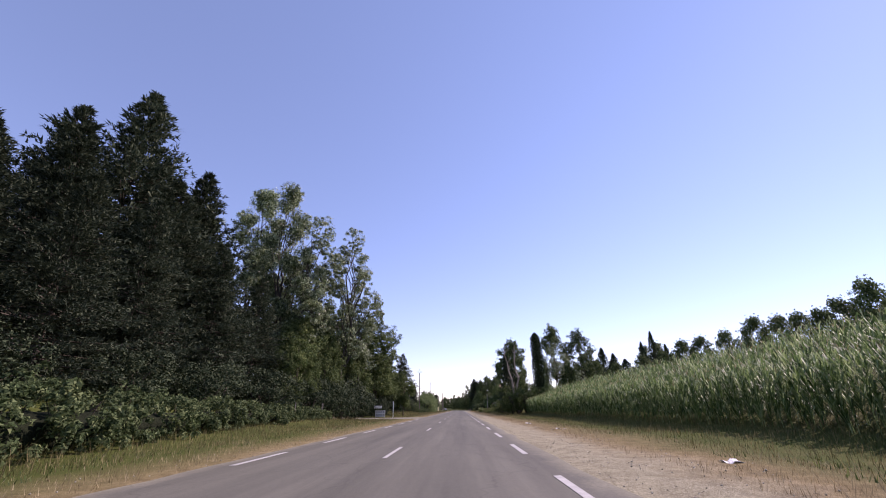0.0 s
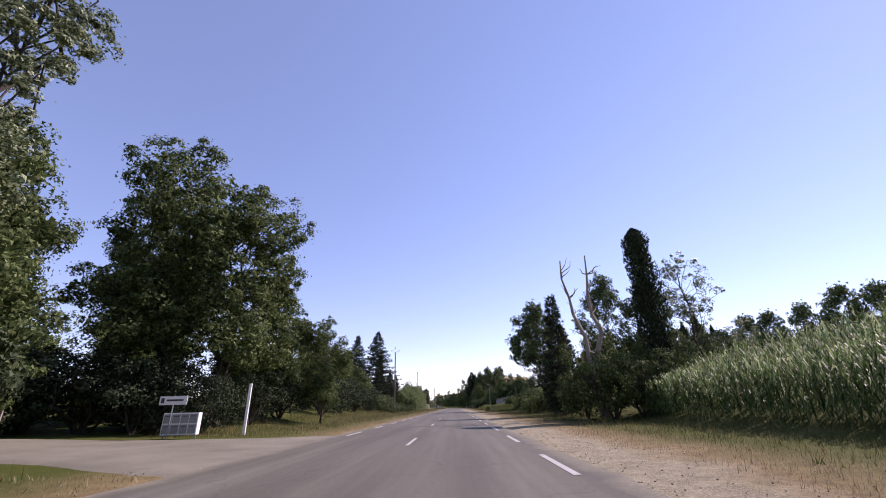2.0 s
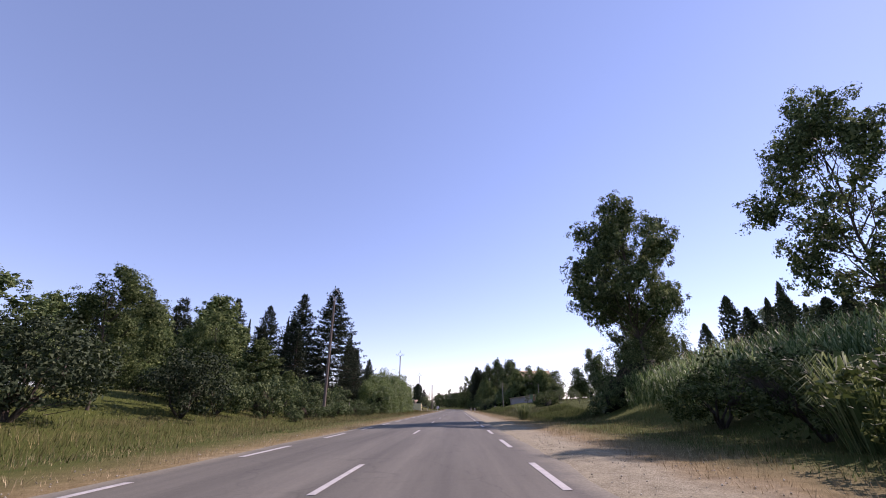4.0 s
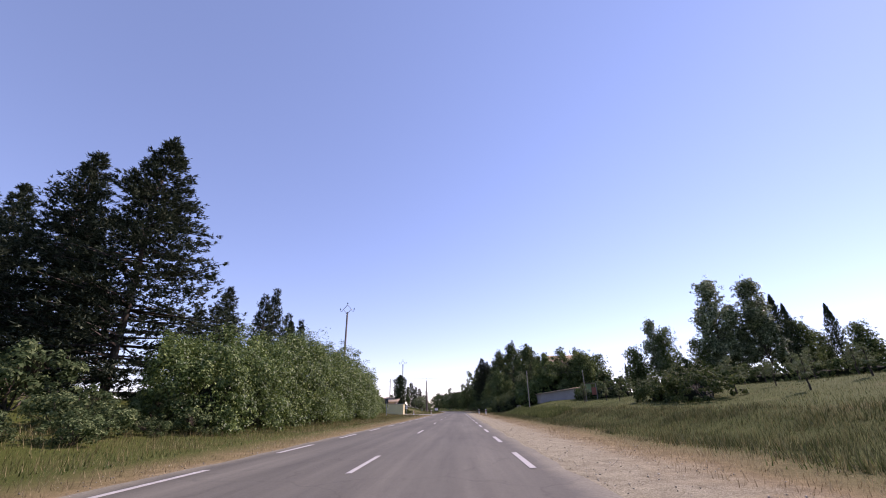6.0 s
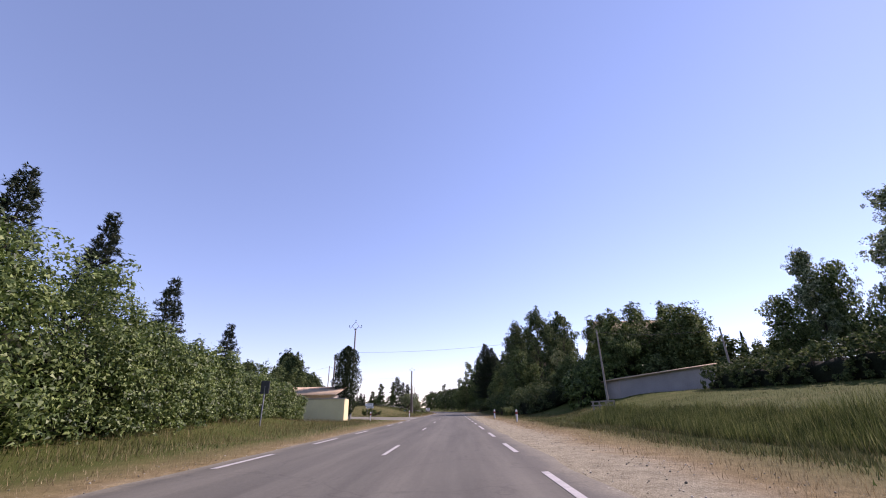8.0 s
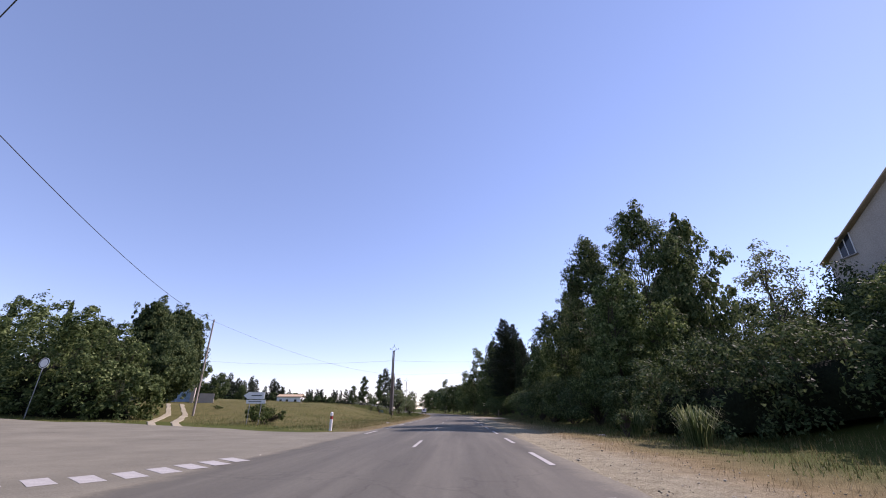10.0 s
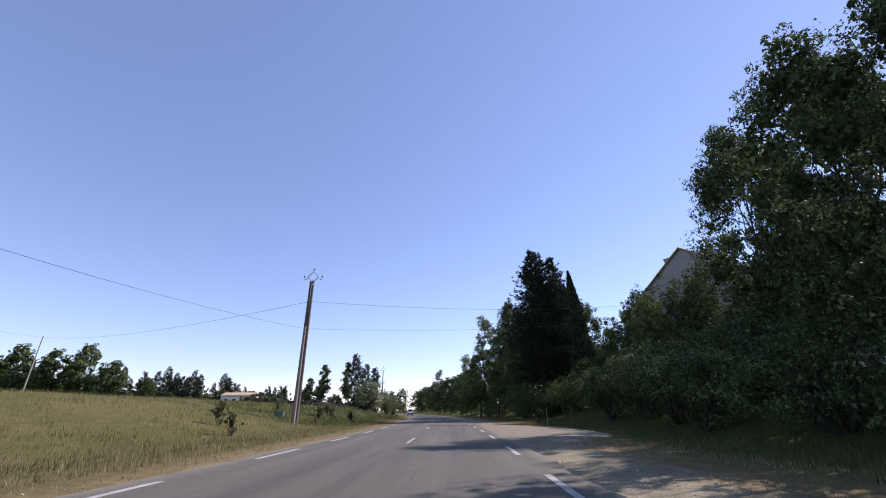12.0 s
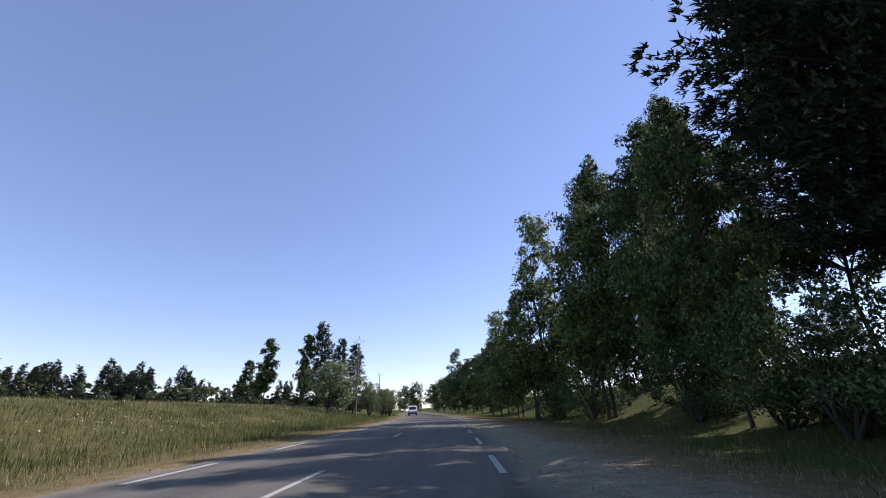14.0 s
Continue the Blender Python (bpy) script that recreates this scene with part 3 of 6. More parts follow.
def broadleaf(name, label, mat, seed, H, R, base, n_lobes=9, clusters=330, per=24, leaf=0.42, width=0.3, spread=0.75, bark="bark", stems=1, top_heavy=0.5, group="roadside trees", category="tree", core=0.1, lobe=1.0):
    """A broad-leaved tree: trunk, limbs to each lobe of the crown, twigs to the clusters and leaves round their tips."""
    rng = np.random.default_rng(seed)
    ob = thing(name, label, category, group)
    lobes = []
    n_lobes = int(n_lobes * 1.7)
    for k in range(n_lobes):
        f = (k + rng.uniform(0.2, 0.8)) / n_lobes
        z = base + (H - base) * (0.12 + 0.8 * f)
        env = R * (0.55 + 0.45 * math.sin(math.pi * min(1, (f * (1.25 - 0.5 * top_heavy)) ** 0.8)))
        a = k * 2.4 + rng.uniform(-0.5, 0.5)
        rr = env * rng.uniform(0.3, 0.86) * (1 - 0.75 * f ** 4)
        s = R * lobe * rng.uniform(0.18, 0.38) * (1 - 0.25 * f)
        lobes.append((rr * math.cos(a), rr * math.sin(a), min(z, H - s * 0.8), s, s, s * rng.uniform(0.7, 1.25)))
    pts, idx = lobed_points(rng, lobes, clusters, 0.45)
    r0 = 0.006 * H + 0.045
    segs, tops = [], []
    for sidx in range(stems):
        off = np.array([0, 0, 0.0]) if stems == 1 else np.array([rng.uniform(-0.8, 0.8), rng.uniform(-0.8, 0.8), 0])
        top = off + np.array([rng.uniform(-0.06, 0.06) * H, rng.uniform(-0.06, 0.06) * H, base + (H - base) * 0.72])
        tops.append((off, top))
        segs += [(off - (0, 0, 0.4), off + (0, 0, 0.5), r0 * 1.5, r0 * 1.05)]
        segs += bent(off + (0, 0, 0.5), top, r0, r0 * 0.25, rng, 6, 0.018)
    for k, lb in enumerate(lobes):
        off, top = tops[k % stems]
        f = min(0.95, max(0.3, (lb[2] - 0.22 * H) / top[2]))
        start = off + (top - off) * f
        segs += bent(start, lb[:3], r0 * 0.42 * (1.1 - 0.6 * f), r0 * 0.12, rng, 3, 0.07)
    twigs = []
    for p, k in zip(pts[::5], idx[::5]):
        q = np.array(lobes[k][:3])
        twigs.append((q, p, r0 * 0.12, r0 * 0.03))
    part_mesh("trunk", tube_mesh("trunk", segs, M[bark], 6, twigs), ob)
    lob = np.array(lobes)[idx]
    out = (pts - lob[:, :3]) / lob[:, 3:] + 0.5 * (pts - (0, 0, base + (H - base) * 0.45)) / (R, R, H * 0.5)
    out /= np.linalg.norm(out, axis=1, keepdims=True) + 1e-9
    m = clusters
    per_c = rng.integers(int(per * 0.6), int(per * 2.0), m)
    c, face = puffs(rng, pts[:m], out[:m], spread * 1.05 * rng.uniform(0.45, 1.6, m), per_c)
    v, f = leaves(c, leaf * 0.84, width * 0.84, rng, 0.5, None, face)
    if core:
        inner, _ = lobed_points(rng, [(*lb[:3], *(0.62 * q for q in lb[3:])) for lb in lobes], int(2.4 * core * len(c)), 0.2)
        v2, f2 = leaves(inner, leaf * 1.55, width * 1.7, rng, 0.5)
        v, f = np.concatenate([v, v2]), np.concatenate([f, f2 + len(v)])
    part_mesh("crown", mesh_from("crown", v, [(f, 0)], [mat]), ob)
    return ob


def conifer(name, label, mat, seed, H, R, base=1.0, whorl=0.55, per_whorl=9, sprays=15, slope=-0.25, power=0.75, leaf=0.75, category="conifer", group="dark conifers", ragged=0.3, tuft=4, bare=0.0):
    """A conifer: straight trunk, whorls of boughs with upturned ends, tufts of needle sprays along each bough."""
    rng = np.random.default_rng(seed)
    ob = thing(name, label, category, group)
    segs = bent((0, 0, -0.3), (rng.uniform(-0.3, 0.3), rng.uniform(-0.3, 0.3), H - 0.4), 0.009 * H + 0.06, 0.03, rng, 6, 0.006)
    cen, axis, boughs = [], [], []
    z = base
    lean = rng.uniform(0.8, 1.15, 12)
    while z < H - 0.3:
        f = (z - base) / (H - base)
        L = R * (1 - f) ** power * (0.55 + 0.45 * min(1, f * 5)) + 0.15
        for k in range(per_whorl if f < 0.8 else max(4, per_whorl - 3)):
            a = rng.uniform(0, 2 * math.pi)
            l = L * rng.uniform(1 - ragged, 1 + ragged * 0.6) * lean[int(a / (2 * math.pi) * 11.99)]
            d = np.array([math.cos(a), math.sin(a), slope + 0.35 * f + rng.uniform(-0.12, 0.12)])
            p0 = np.array([0, 0, z + rng.uniform(-0.3, 0.3)])
            p1 = p0 + d * l
            if l > 0.9 and k % 2:
                boughs.append((p0, p0 + d * l * 0.9, 0.035 + 0.012 * l, 0.012))
            m = max(4, int(sprays * l / R + 4))
            t = rng.uniform(0.12 + bare, 1.0, m) ** 0.7
            pp = p0 + d * l * t[:, None]
            pp[:, 2] -= 0.14 * l * t ** 2 - 0.16 * l * t ** 4
            side_v = np.array([-math.sin(a), math.cos(a), 0.0])
            pp += side_v * rng.normal(0, 0.15 * l + 0.06, m)[:, None] * (1.05 - 0.6 * t[:, None])
            pp[:, 2] += rng.normal(0, 0.1, m)
            pp = np.repeat(pp, tuft, 0)
            way = rng.normal(0, 0.55, (m * tuft, 3)) + d + (0, 0, 0.45)
            cen.append(pp + way * leaf * 0.45)
            axis.append(way)
        z += whorl * rng.uniform(0.7, 1.2) * (1 - 0.35 * f)
    n = 14
    cen.append(np.stack([rng.normal(0, 0.08, n), rng.normal(0, 0.08, n), H - rng.uniform(0, 1.3, n)], 1))
    axis.append(np.tile((0, 0, 1.0), (n, 1)))
    part_mesh("trunk", tube_mesh("trunk", segs, M["bark"], 6, boughs), ob)
    cen, axis = np.concatenate(cen), np.concatenate(axis)
    part_mesh("crown", leaf_mesh("crown", cen, leaf, leaf * 0.36, rng, mat, 0.8, axis), ob)
    return ob


def column(name, label, mat, seed, H, R, n=7000, base=0.6, leaf=0.42, lean=0.0, blunt=0.35, category="cypress", group="column cypresses"):
    """A columnar cypress: upright sprays packed round a narrow spindle, with a ragged skin."""
    rng = np.random.default_rng(seed)
    ob = thing(name, label, category, group)
    t = rng.uniform(0, 1, n) ** 0.9
    a = rng.uniform(0, 2 * np.pi, n)
    prof = np.minimum(1, (t * 6) ** 0.6) * np.minimum(1, ((1 - t) / blunt) ** 0.7)
    bulge = np.array([0.8 + 0.45 * noise.noise(Vector((math.cos(q) * 1.3, math.sin(q) * 1.3, s * H * 0.45 + seed))) for q, s in zip(a, t)])
    r = R * prof * bulge * np.where(rng.uniform(0, 1, n) < 0.35, rng.uniform(0.1, 0.6, n), rng.uniform(0.6, 1.08, n))
    z = base + (H - base) * t
    c = np.stack([r * np.cos(a) + lean * z * t, r * np.sin(a), z], 1)
    axis = np.stack([0.35 * np.cos(a), 0.35 * np.sin(a), np.ones(n)], 1)
    segs = bent((0, 0, -0.3), (lean * H * 0.8, 0, H * 0.92), 0.02 * H, 0.02, rng, 5, 0.004)
    part_mesh("trunk", tube_mesh("trunk", segs, M["bark"], 6), ob)
    part_mesh("crown", leaf_mesh("crown", c, leaf, leaf * 0.45, rng, mat, 0.1, axis), ob)
    return ob


def shrub(name, label, mat, seed, H, R, n=2600, leaf=0.24, width=0.17, category="shrub", group="verge shrubs", lumps=7, upright=0.0):
    rng = np.random.default_rng(seed)
    ob = thing(name, label, category, group)
    lobes = [(R * 0.6 * math.cos(k * 2.4) * rng.uniform(0.4, 1), R * 0.6 * math.sin(k * 2.4) * rng.uniform(0.4, 1), H * rng.uniform(0.32, 0.66), R * 0.55, R * 0.55, H * rng.uniform(0.26, 0.36)) for k in range(lumps)]
    m = max(10, n // 55)
    mid, idx = lobed_points(rng, lobes, m, 0.75)
    lob = np.array(lobes)[idx]
    out = (mid - lob[:, :3]) / lob[:, 3:]
    pts, face = puffs(rng, mid, out, 0.15 * (H + R) * 0.5 * rng.uniform(0.6, 1.6, m), np.full(m, n // m))
    n = len(pts)
    pts[:, 2] = np.maximum(pts[:, 2], 0.05)
    segs = []
    for lb in lobes:
        segs += bent((0, 0, -0.1), lb[:3], 0.02 * H, 0.008 * H, rng, 3, 0.06)
    for p in pts[:60]:
        segs.append(((p[0] * 0.4, p[1] * 0.4, p[2] * 0.45), p, 0.018, 0.006))
    part_mesh("trunk", tube_mesh("trunk", segs[:3 * len(lobes)], M["bark"], 4, segs[3 * len(lobes):]), ob)
    ax = None if not upright else np.tile((0, 0, upright), (n, 1)) + pts * (0.3, 0.3, 0)
    part_mesh("foliage", leaf_mesh("foliage", pts, leaf, width, rng, mat, 0.5, ax, face), ob)
    return ob


def hedge(name, label, mat, seed, line, n_per_m, leaf=0.26, width=0.19, category="hedge", rough_top=0.35):
    """A hedge along a line of (x, y, width, height): twiggy core, near-black shell painted as inner shade, leaves in an
    uneven skin.
    """
    rng = np.random.default_rng(seed)
    ob = thing(name, label, category)
    line = np.array(line, float)
    L = np.concatenate([[0], np.cumsum(np.hypot(np.diff(line[:, 0]), np.diff(line[:, 1])))])
    e0, e1 = line[0, 2] / 2, line[-1, 2] / 2
    each = 48
    n = int((L[-1] + e0 + e1) * n_per_m / each)
    s = rng.uniform(-e0, L[-1] + e1, n)
    past = np.where(s < 0, s / e0, np.where(s > L[-1], (s - L[-1]) / e1, 0.0))
    a = rng.uniform(-0.15, np.pi + 0.15, n)
    clump = np.array([noise.noise(Vector((p * 1.1, q * 2.2, seed + 3))) + 0.6 * noise.noise(Vector((p * 2.7, q * 5.5, seed + 5))) for p, q in zip(s, a)])
    x, y, w, h = (np.interp(s, L, line[:, k]) for k in range(4))
    tx, ty = np.interp(s, L, np.gradient(line[:, 0], L)), np.interp(s, L, np.gradient(line[:, 1], L))
    tl = np.hypot(tx, ty) + 1e-9
    over = np.where(s < 0, s, np.where(s > L[-1], s - L[-1], 0.0))
    x, y = x + tx / tl * over, y + ty / tl * over
    round_end = np.sqrt(np.clip(1 - past ** 2, 0, 1))
    r = rng.uniform(0.55, 0.98, n) ** 0.5 + 0.2 * clump
    lump = np.array([1 + rough_top * (noise.noise(Vector((p * 0.55, math.cos(q) * 1.5, seed))) + 0.5 * noise.noise(Vector((p * 1.7, q * 2, seed + 9)))) for p, q in zip(s, a)])
    cx, cz = np.sign(np.cos(a)) * np.abs(np.cos(a)) ** 0.55, np.abs(np.sin(a)) ** 0.6
    lat = w / 2 * cx * r * lump * round_end
    zz = h * (0.02 + 0.98 * np.clip(cz, 0, 1) * r) * lump * (0.55 + 0.45 * round_end)
    low = np.abs(np.cos(a)) > 0.6
    zz[low] = rng.uniform(0.03, 0.75, low.sum()) * h[low] * lump[low]
    px, py = x - ty / tl * lat, y + tx / tl * lat
    pz = np.array([lie(i, j) for i, j in zip(px, py)])
    mid = np.stack([px, py, pz + zz], 1)
    out = np.stack([-ty / tl * cx + tx / tl * past, tx / tl * cx + ty / tl * past, 0.15 + cz], 1)
    size = np.clip(0.11 * np.minimum(w, h), 0.2, 0.55) * rng.uniform(0.6, 1.6, n)
    c, face = puffs(rng, mid, out, size, np.full(n, each), 0.9)
    segs = []
    for k in range(int(L[-1] / 0.8)):
        q = min(L[-1], k * 0.8 + rng.uniform(0, 0.5))
        bx, by, bw, bh = (np.interp(q, L, line[:, j]) for j in range(4))
        g = lie(bx, by)
        for _ in range(3):
            tip = (bx + rng.uniform(-0.4, 0.4) * bw, by + rng.uniform(-0.7, 0.7), g + bh * rng.uniform(0.6, 0.95))
            segs += bent((bx + rng.uniform(-0.2, 0.2) * bw, by, g - 0.1), tip, 0.04, 0.012, rng, 2, 0.05)
    tagged(part_mesh("woody_growth", tube_mesh("woody_growth", segs, M["bark"], 3), ob), kind="stuff")
    # added solid shell: its near-black colour is the shade between leaves, stops see-through
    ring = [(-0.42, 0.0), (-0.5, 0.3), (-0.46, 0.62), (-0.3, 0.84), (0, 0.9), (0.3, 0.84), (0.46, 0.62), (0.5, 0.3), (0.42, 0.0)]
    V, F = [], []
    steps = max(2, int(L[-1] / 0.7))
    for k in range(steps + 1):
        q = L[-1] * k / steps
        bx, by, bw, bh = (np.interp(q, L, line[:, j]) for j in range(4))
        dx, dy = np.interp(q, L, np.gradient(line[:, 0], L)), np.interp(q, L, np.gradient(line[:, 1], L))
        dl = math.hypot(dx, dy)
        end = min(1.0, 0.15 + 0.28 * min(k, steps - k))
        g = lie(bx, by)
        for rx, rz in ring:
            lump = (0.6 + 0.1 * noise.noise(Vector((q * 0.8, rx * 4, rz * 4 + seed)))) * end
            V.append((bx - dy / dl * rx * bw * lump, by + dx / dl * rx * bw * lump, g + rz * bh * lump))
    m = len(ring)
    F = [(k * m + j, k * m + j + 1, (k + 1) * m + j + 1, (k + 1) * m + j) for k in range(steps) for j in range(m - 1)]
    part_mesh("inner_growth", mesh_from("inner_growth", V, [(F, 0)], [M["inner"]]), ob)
    part_mesh("foliage", leaf_mesh("foliage", c, leaf, width, rng, mat, 0.4, None, face), ob)
    return ob


def sow(name, label, mat, seed, n, u0, u1, y0, y1, h0, h1, w=0.02, skew=1.0, category="grass", lean=0.35, keep=None, clump=0.0):
    """Grass blades over a stretch beside the road: single bent blades, one object."""
    rng = np.random.default_rng(seed)
    t = rng.uniform(0, 1, n) ** skew
    u = u0 + (u1 - u0) * t
    y = rng.uniform(y0, y1, n)
    if clump:
        ci = rng.integers(0, n // 25 + 1, n)
        cu, cy = rng.permutation(u), rng.permutation(y)
        u, y = cu[ci] + rng.normal(0, clump, n), cy[ci] + rng.normal(0, clump, n)
        u = np.clip(u, min(u0, u1), max(u0, u1))
    x = u + np.array([bend(q) for q in y])
    if keep is not None:
        ok = np.array([keep(i, j) for i, j in zip(x, y)])
        x, y = x[ok], y[ok]
    n = len(x)
    z = np.array([lie(i, j) for i, j in zip(x, y)])
    patchy = np.array([0.7 + 0.6 * noise.noise(Vector((i * 0.35, j * 0.35, seed))) for i, j in zip(x, y)])
    h = rng.uniform(h0, h1, n) * np.clip(patchy, 0.35, 1.3)
    a = rng.uniform(0, 2 * np.pi, n)
    d = np.stack([np.cos(a), np.sin(a), np.zeros(n)], 1)
    s = np.stack([-np.sin(a), np.cos(a), np.zeros(n)], 1)
    p = np.stack([x, y, z - 0.02], 1)
    ln = (rng.uniform(0.2, 1.0, n) * lean)[:, None] * h[:, None]
    up = np.zeros((n, 3))
    up[:, 2] = h
    ww = (w * rng.uniform(0.7, 1.6, n))[:, None]
    v = np.stack([p - s * ww, p + s * ww, p + up + d * ln], 1).reshape(-1, 3)
    f = np.arange(3 * n, dtype=np.int32).reshape(n, 3)
    ob = new(name, mesh_from(name, v, [(f, 0)], [mat]))
    return tagged(ob, label, category, kind="stuff")


def maize(name, seed, x0, x1, y0, y1, H):
    """Standing maize in rows along the road: stalk, arching leaves, tassel."""
    rng = np.random.default_rng(seed)
    V, F, T, V2, F2 = [], [], [], [], []
    nv = nv2 = 0
    x = x0
    row = 0
    while x < x1:
        gap = 0.2 if row < 3 else (0.36 if row < 8 else 1.0)
        for y in np.arange(y0, y1, gap):
            px, py = x + rng.normal(0, 0.08), y + rng.normal(0, 0.1)
            z = lie(px, py)
            h = H * (rng.uniform(0.82, 1.08) + 0.1 * noise.noise(Vector((px * 0.3, py * 0.3, 7))))
            wob = rng.normal(0, 0.08, 2)
            nl = 26 if row < 3 else 14
            for k in range(nl):
                zz = h * (0.12 + 0.8 * k / nl) if row < 3 else h * (0.45 + 0.5 * k / nl)
                a = rng.uniform(0, 2 * math.pi)
                L = rng.uniform(0.3, 0.65)
                c, s = math.cos(a), math.sin(a)
                w = rng.uniform(0.016, 0.03)
                base = np.array([px + wob[0] * zz / h, py + wob[1] * zz / h, z + zz])
                d, sd = np.array([c, s, 0]), np.array([-s, c, 0])
                m1 = base + d * L * 0.3 + (0, 0, 0.7 * L)
                m2 = base + d * L * 0.75 + (0, 0, rng.uniform(0.0, 1.0) * L)
                V += [base - sd * w * 0.6, base + sd * w * 0.6, m1 + sd * w, m1 - sd * w, m2]
                F += [(nv, nv + 1, nv + 2, nv + 3)]
                T += [(nv + 3, nv + 2, nv + 4)]
                nv += 5
            tp = np.array([px + wob[0], py + wob[1], z + h])
            b = np.array([px, py, z])
            if row < 2:
                V += [b - (0.0, 0.016, 0), b + (0, 0.016, 0), tp + (0, 0.01, -0.3), tp + (0, 0, 0.05), tp + (0, -0.01, -0.3)]
                T += [(nv, nv + 1, nv + 3)]
                nv += 5
            for k in range(3 if rng.uniform() < 0.35 else 0):
                a = rng.uniform(0, 2 * math.pi)
                e = tp + (0.16 * math.cos(a), 0.16 * math.sin(a), rng.uniform(0.15, 0.32))
                V2 += [tp - (0.01, 0, 0), tp + (0.01, 0, 0), e]
                F2 += [(nv2, nv2 + 1, nv2 + 2)]
                nv2 += 3
        x += 0.75 if row < 10 else 1.3
        row += 1
    V, V2 = np.array(V), np.array(V2)
    me = mesh_from(name, np.concatenate([V, V2]), [(F, 0), (T, 0), (np.array(F2) + len(V), 1)], [M["leaf_corn"], M["tassel"]])
    return tagged(new(name, me), "tall green maize crop with pale tassels", "maize", kind="stuff")


def plant(ob, H, rows):
    """A plant of height H at (x, y, top height, width factor, turn): the first row places it, the others are copies."""
    for k, (x, y, top, wide, turn) in enumerate(rows):
        h = (top - lie(x, y)) / H
        m = spot(x, y, turn, h * wide, h)
        if k == 0:
            ob.matrix_basis = m
            back = Matrix.Diagonal((1 / (h * wide), 1 / (h * wide), 1 / h, 1))
        else:
            copy_thing(ob, m @ back)
# ------------------------------------------------------------ first stretch, left: dark conifers, poplars, mixed wood
con_a = conifer("conifer", "tall dark conifer with drooping ragged boughs", M["leaf_conifer"], 11, 28, 10.5, 1.0, 0.7, 13, 24, -0.1, 0.95, 0.5, ragged=0.5, tuft=5)
plant(con_a, 28, [(-28.7, 31, 32, 0.9, 0), (-25.5, 37, 26, 1.0, 80), (-31, 27, 27, 0.9, 200), (-28.5, 18, 20.5, 0.85, 250), (-21.5, 27, 17, 0.9, 110), (-20, 20, 15, 0.9, 330), (-20.5, 35, 16, 0.95, 10), (-19.5, 41, 15, 0.95, 170), (-24.5, 32, 22, 1.0, 45), (-26.5, 24, 22, 1.0, 95), (-22.5, 16, 16, 1.0, 15), (-30, 36, 27, 0.9, 25), (-30, 42, 26, 0.9, 145)])
pop_a = broadleaf("poplar", "tall poplar with silvery grey-green leaves", M["leaf_poplar"], 21, 30, 6.4, 2.5, 22, 1150, 34, 0.21, 0.17, 0.46, "pale_bark", 2, 0.3)
plant(pop_a, 30, [(-28.5, 55, 37, 0.9, 0), (-22.5, 51.5, 35, 0.85, 120), (-33, 49, 29, 0.9, 230), (-19.5, 58, 24, 0.8, 60)])
pop_b = broadleaf("poplar", "slender poplar with open branches and silvery leaves", M["leaf_poplar"], 22, 26, 4.4, 6, 17, 620, 56, 0.18, 0.14, 0.36, "pale_bark", 1, 0.4, core=0.0)
plant(pop_b, 26, [(-13.4, 53.5, 27.6, 1.0, 40), (-13.0, 58.0, 20, 1.1, 200), (-17, 50, 28, 1.0, 300)])
oak_a = broadleaf("broadleaf_tree", "dense mid-green roadside broadleaf tree", M["leaf_oak"], 31, 16, 6.0, 1.2, 14, 440, 34, 0.24, 0.19, 0.55)
plant(oak_a, 16, [(-17, 47, 12.5, 0.9, 0), (-15.5, 43, 9, 1.0, 190), (-14.2, 60.5, 12, 0.9, 77), (-14.6, 50.5, 11, 0.8, 40), (-13.8, 55.2, 10, 0.75, 270), (-17.5, 57.5, 13, 0.9, 10), (-19.5, 53, 14, 0.9, 95), (-23, 64, 15, 0.9, 150), (-27, 70, 17, 0.9, 20), (-14.5, 90, 10.5, 0.9, 80), (-15, 99, 9.5, 0.95, 240), (-15.5, 108, 9, 1.0, 10), (-15.5, 118, 8.5, 1.0, 130), (-16, 127, 8, 1.0, 300)])
oak_b = broadleaf("broadleaf_tree", "tall open broadleaf tree with forked trunk", M["leaf_oak"], 32, 18, 5.6, 2.2, 15, 520, 62, 0.21, 0.16, 0.5, "bark", 2, 0.6, core=0.03)
plant(oak_b, 18, [(-17.8, 75, 21.5, 1.0, 0), (-13.4, 76, 18.0, 1.05, 130), (-9.6, 84, 9.0, 1.0, 20), (-22, 78, 18, 1.0, 210), (-13.5, 82, 12.5, 0.95, 70)])
# cypress-dark leaf colour on these shrubs stands in for shade under the trees
bush_a = shrub("shrub", "dense understorey shrub with leaf colour darkened as shade", M["leaf_cypress_and_shade"], 41, 4.0, 2.6, 5600, 0.16, 0.12)
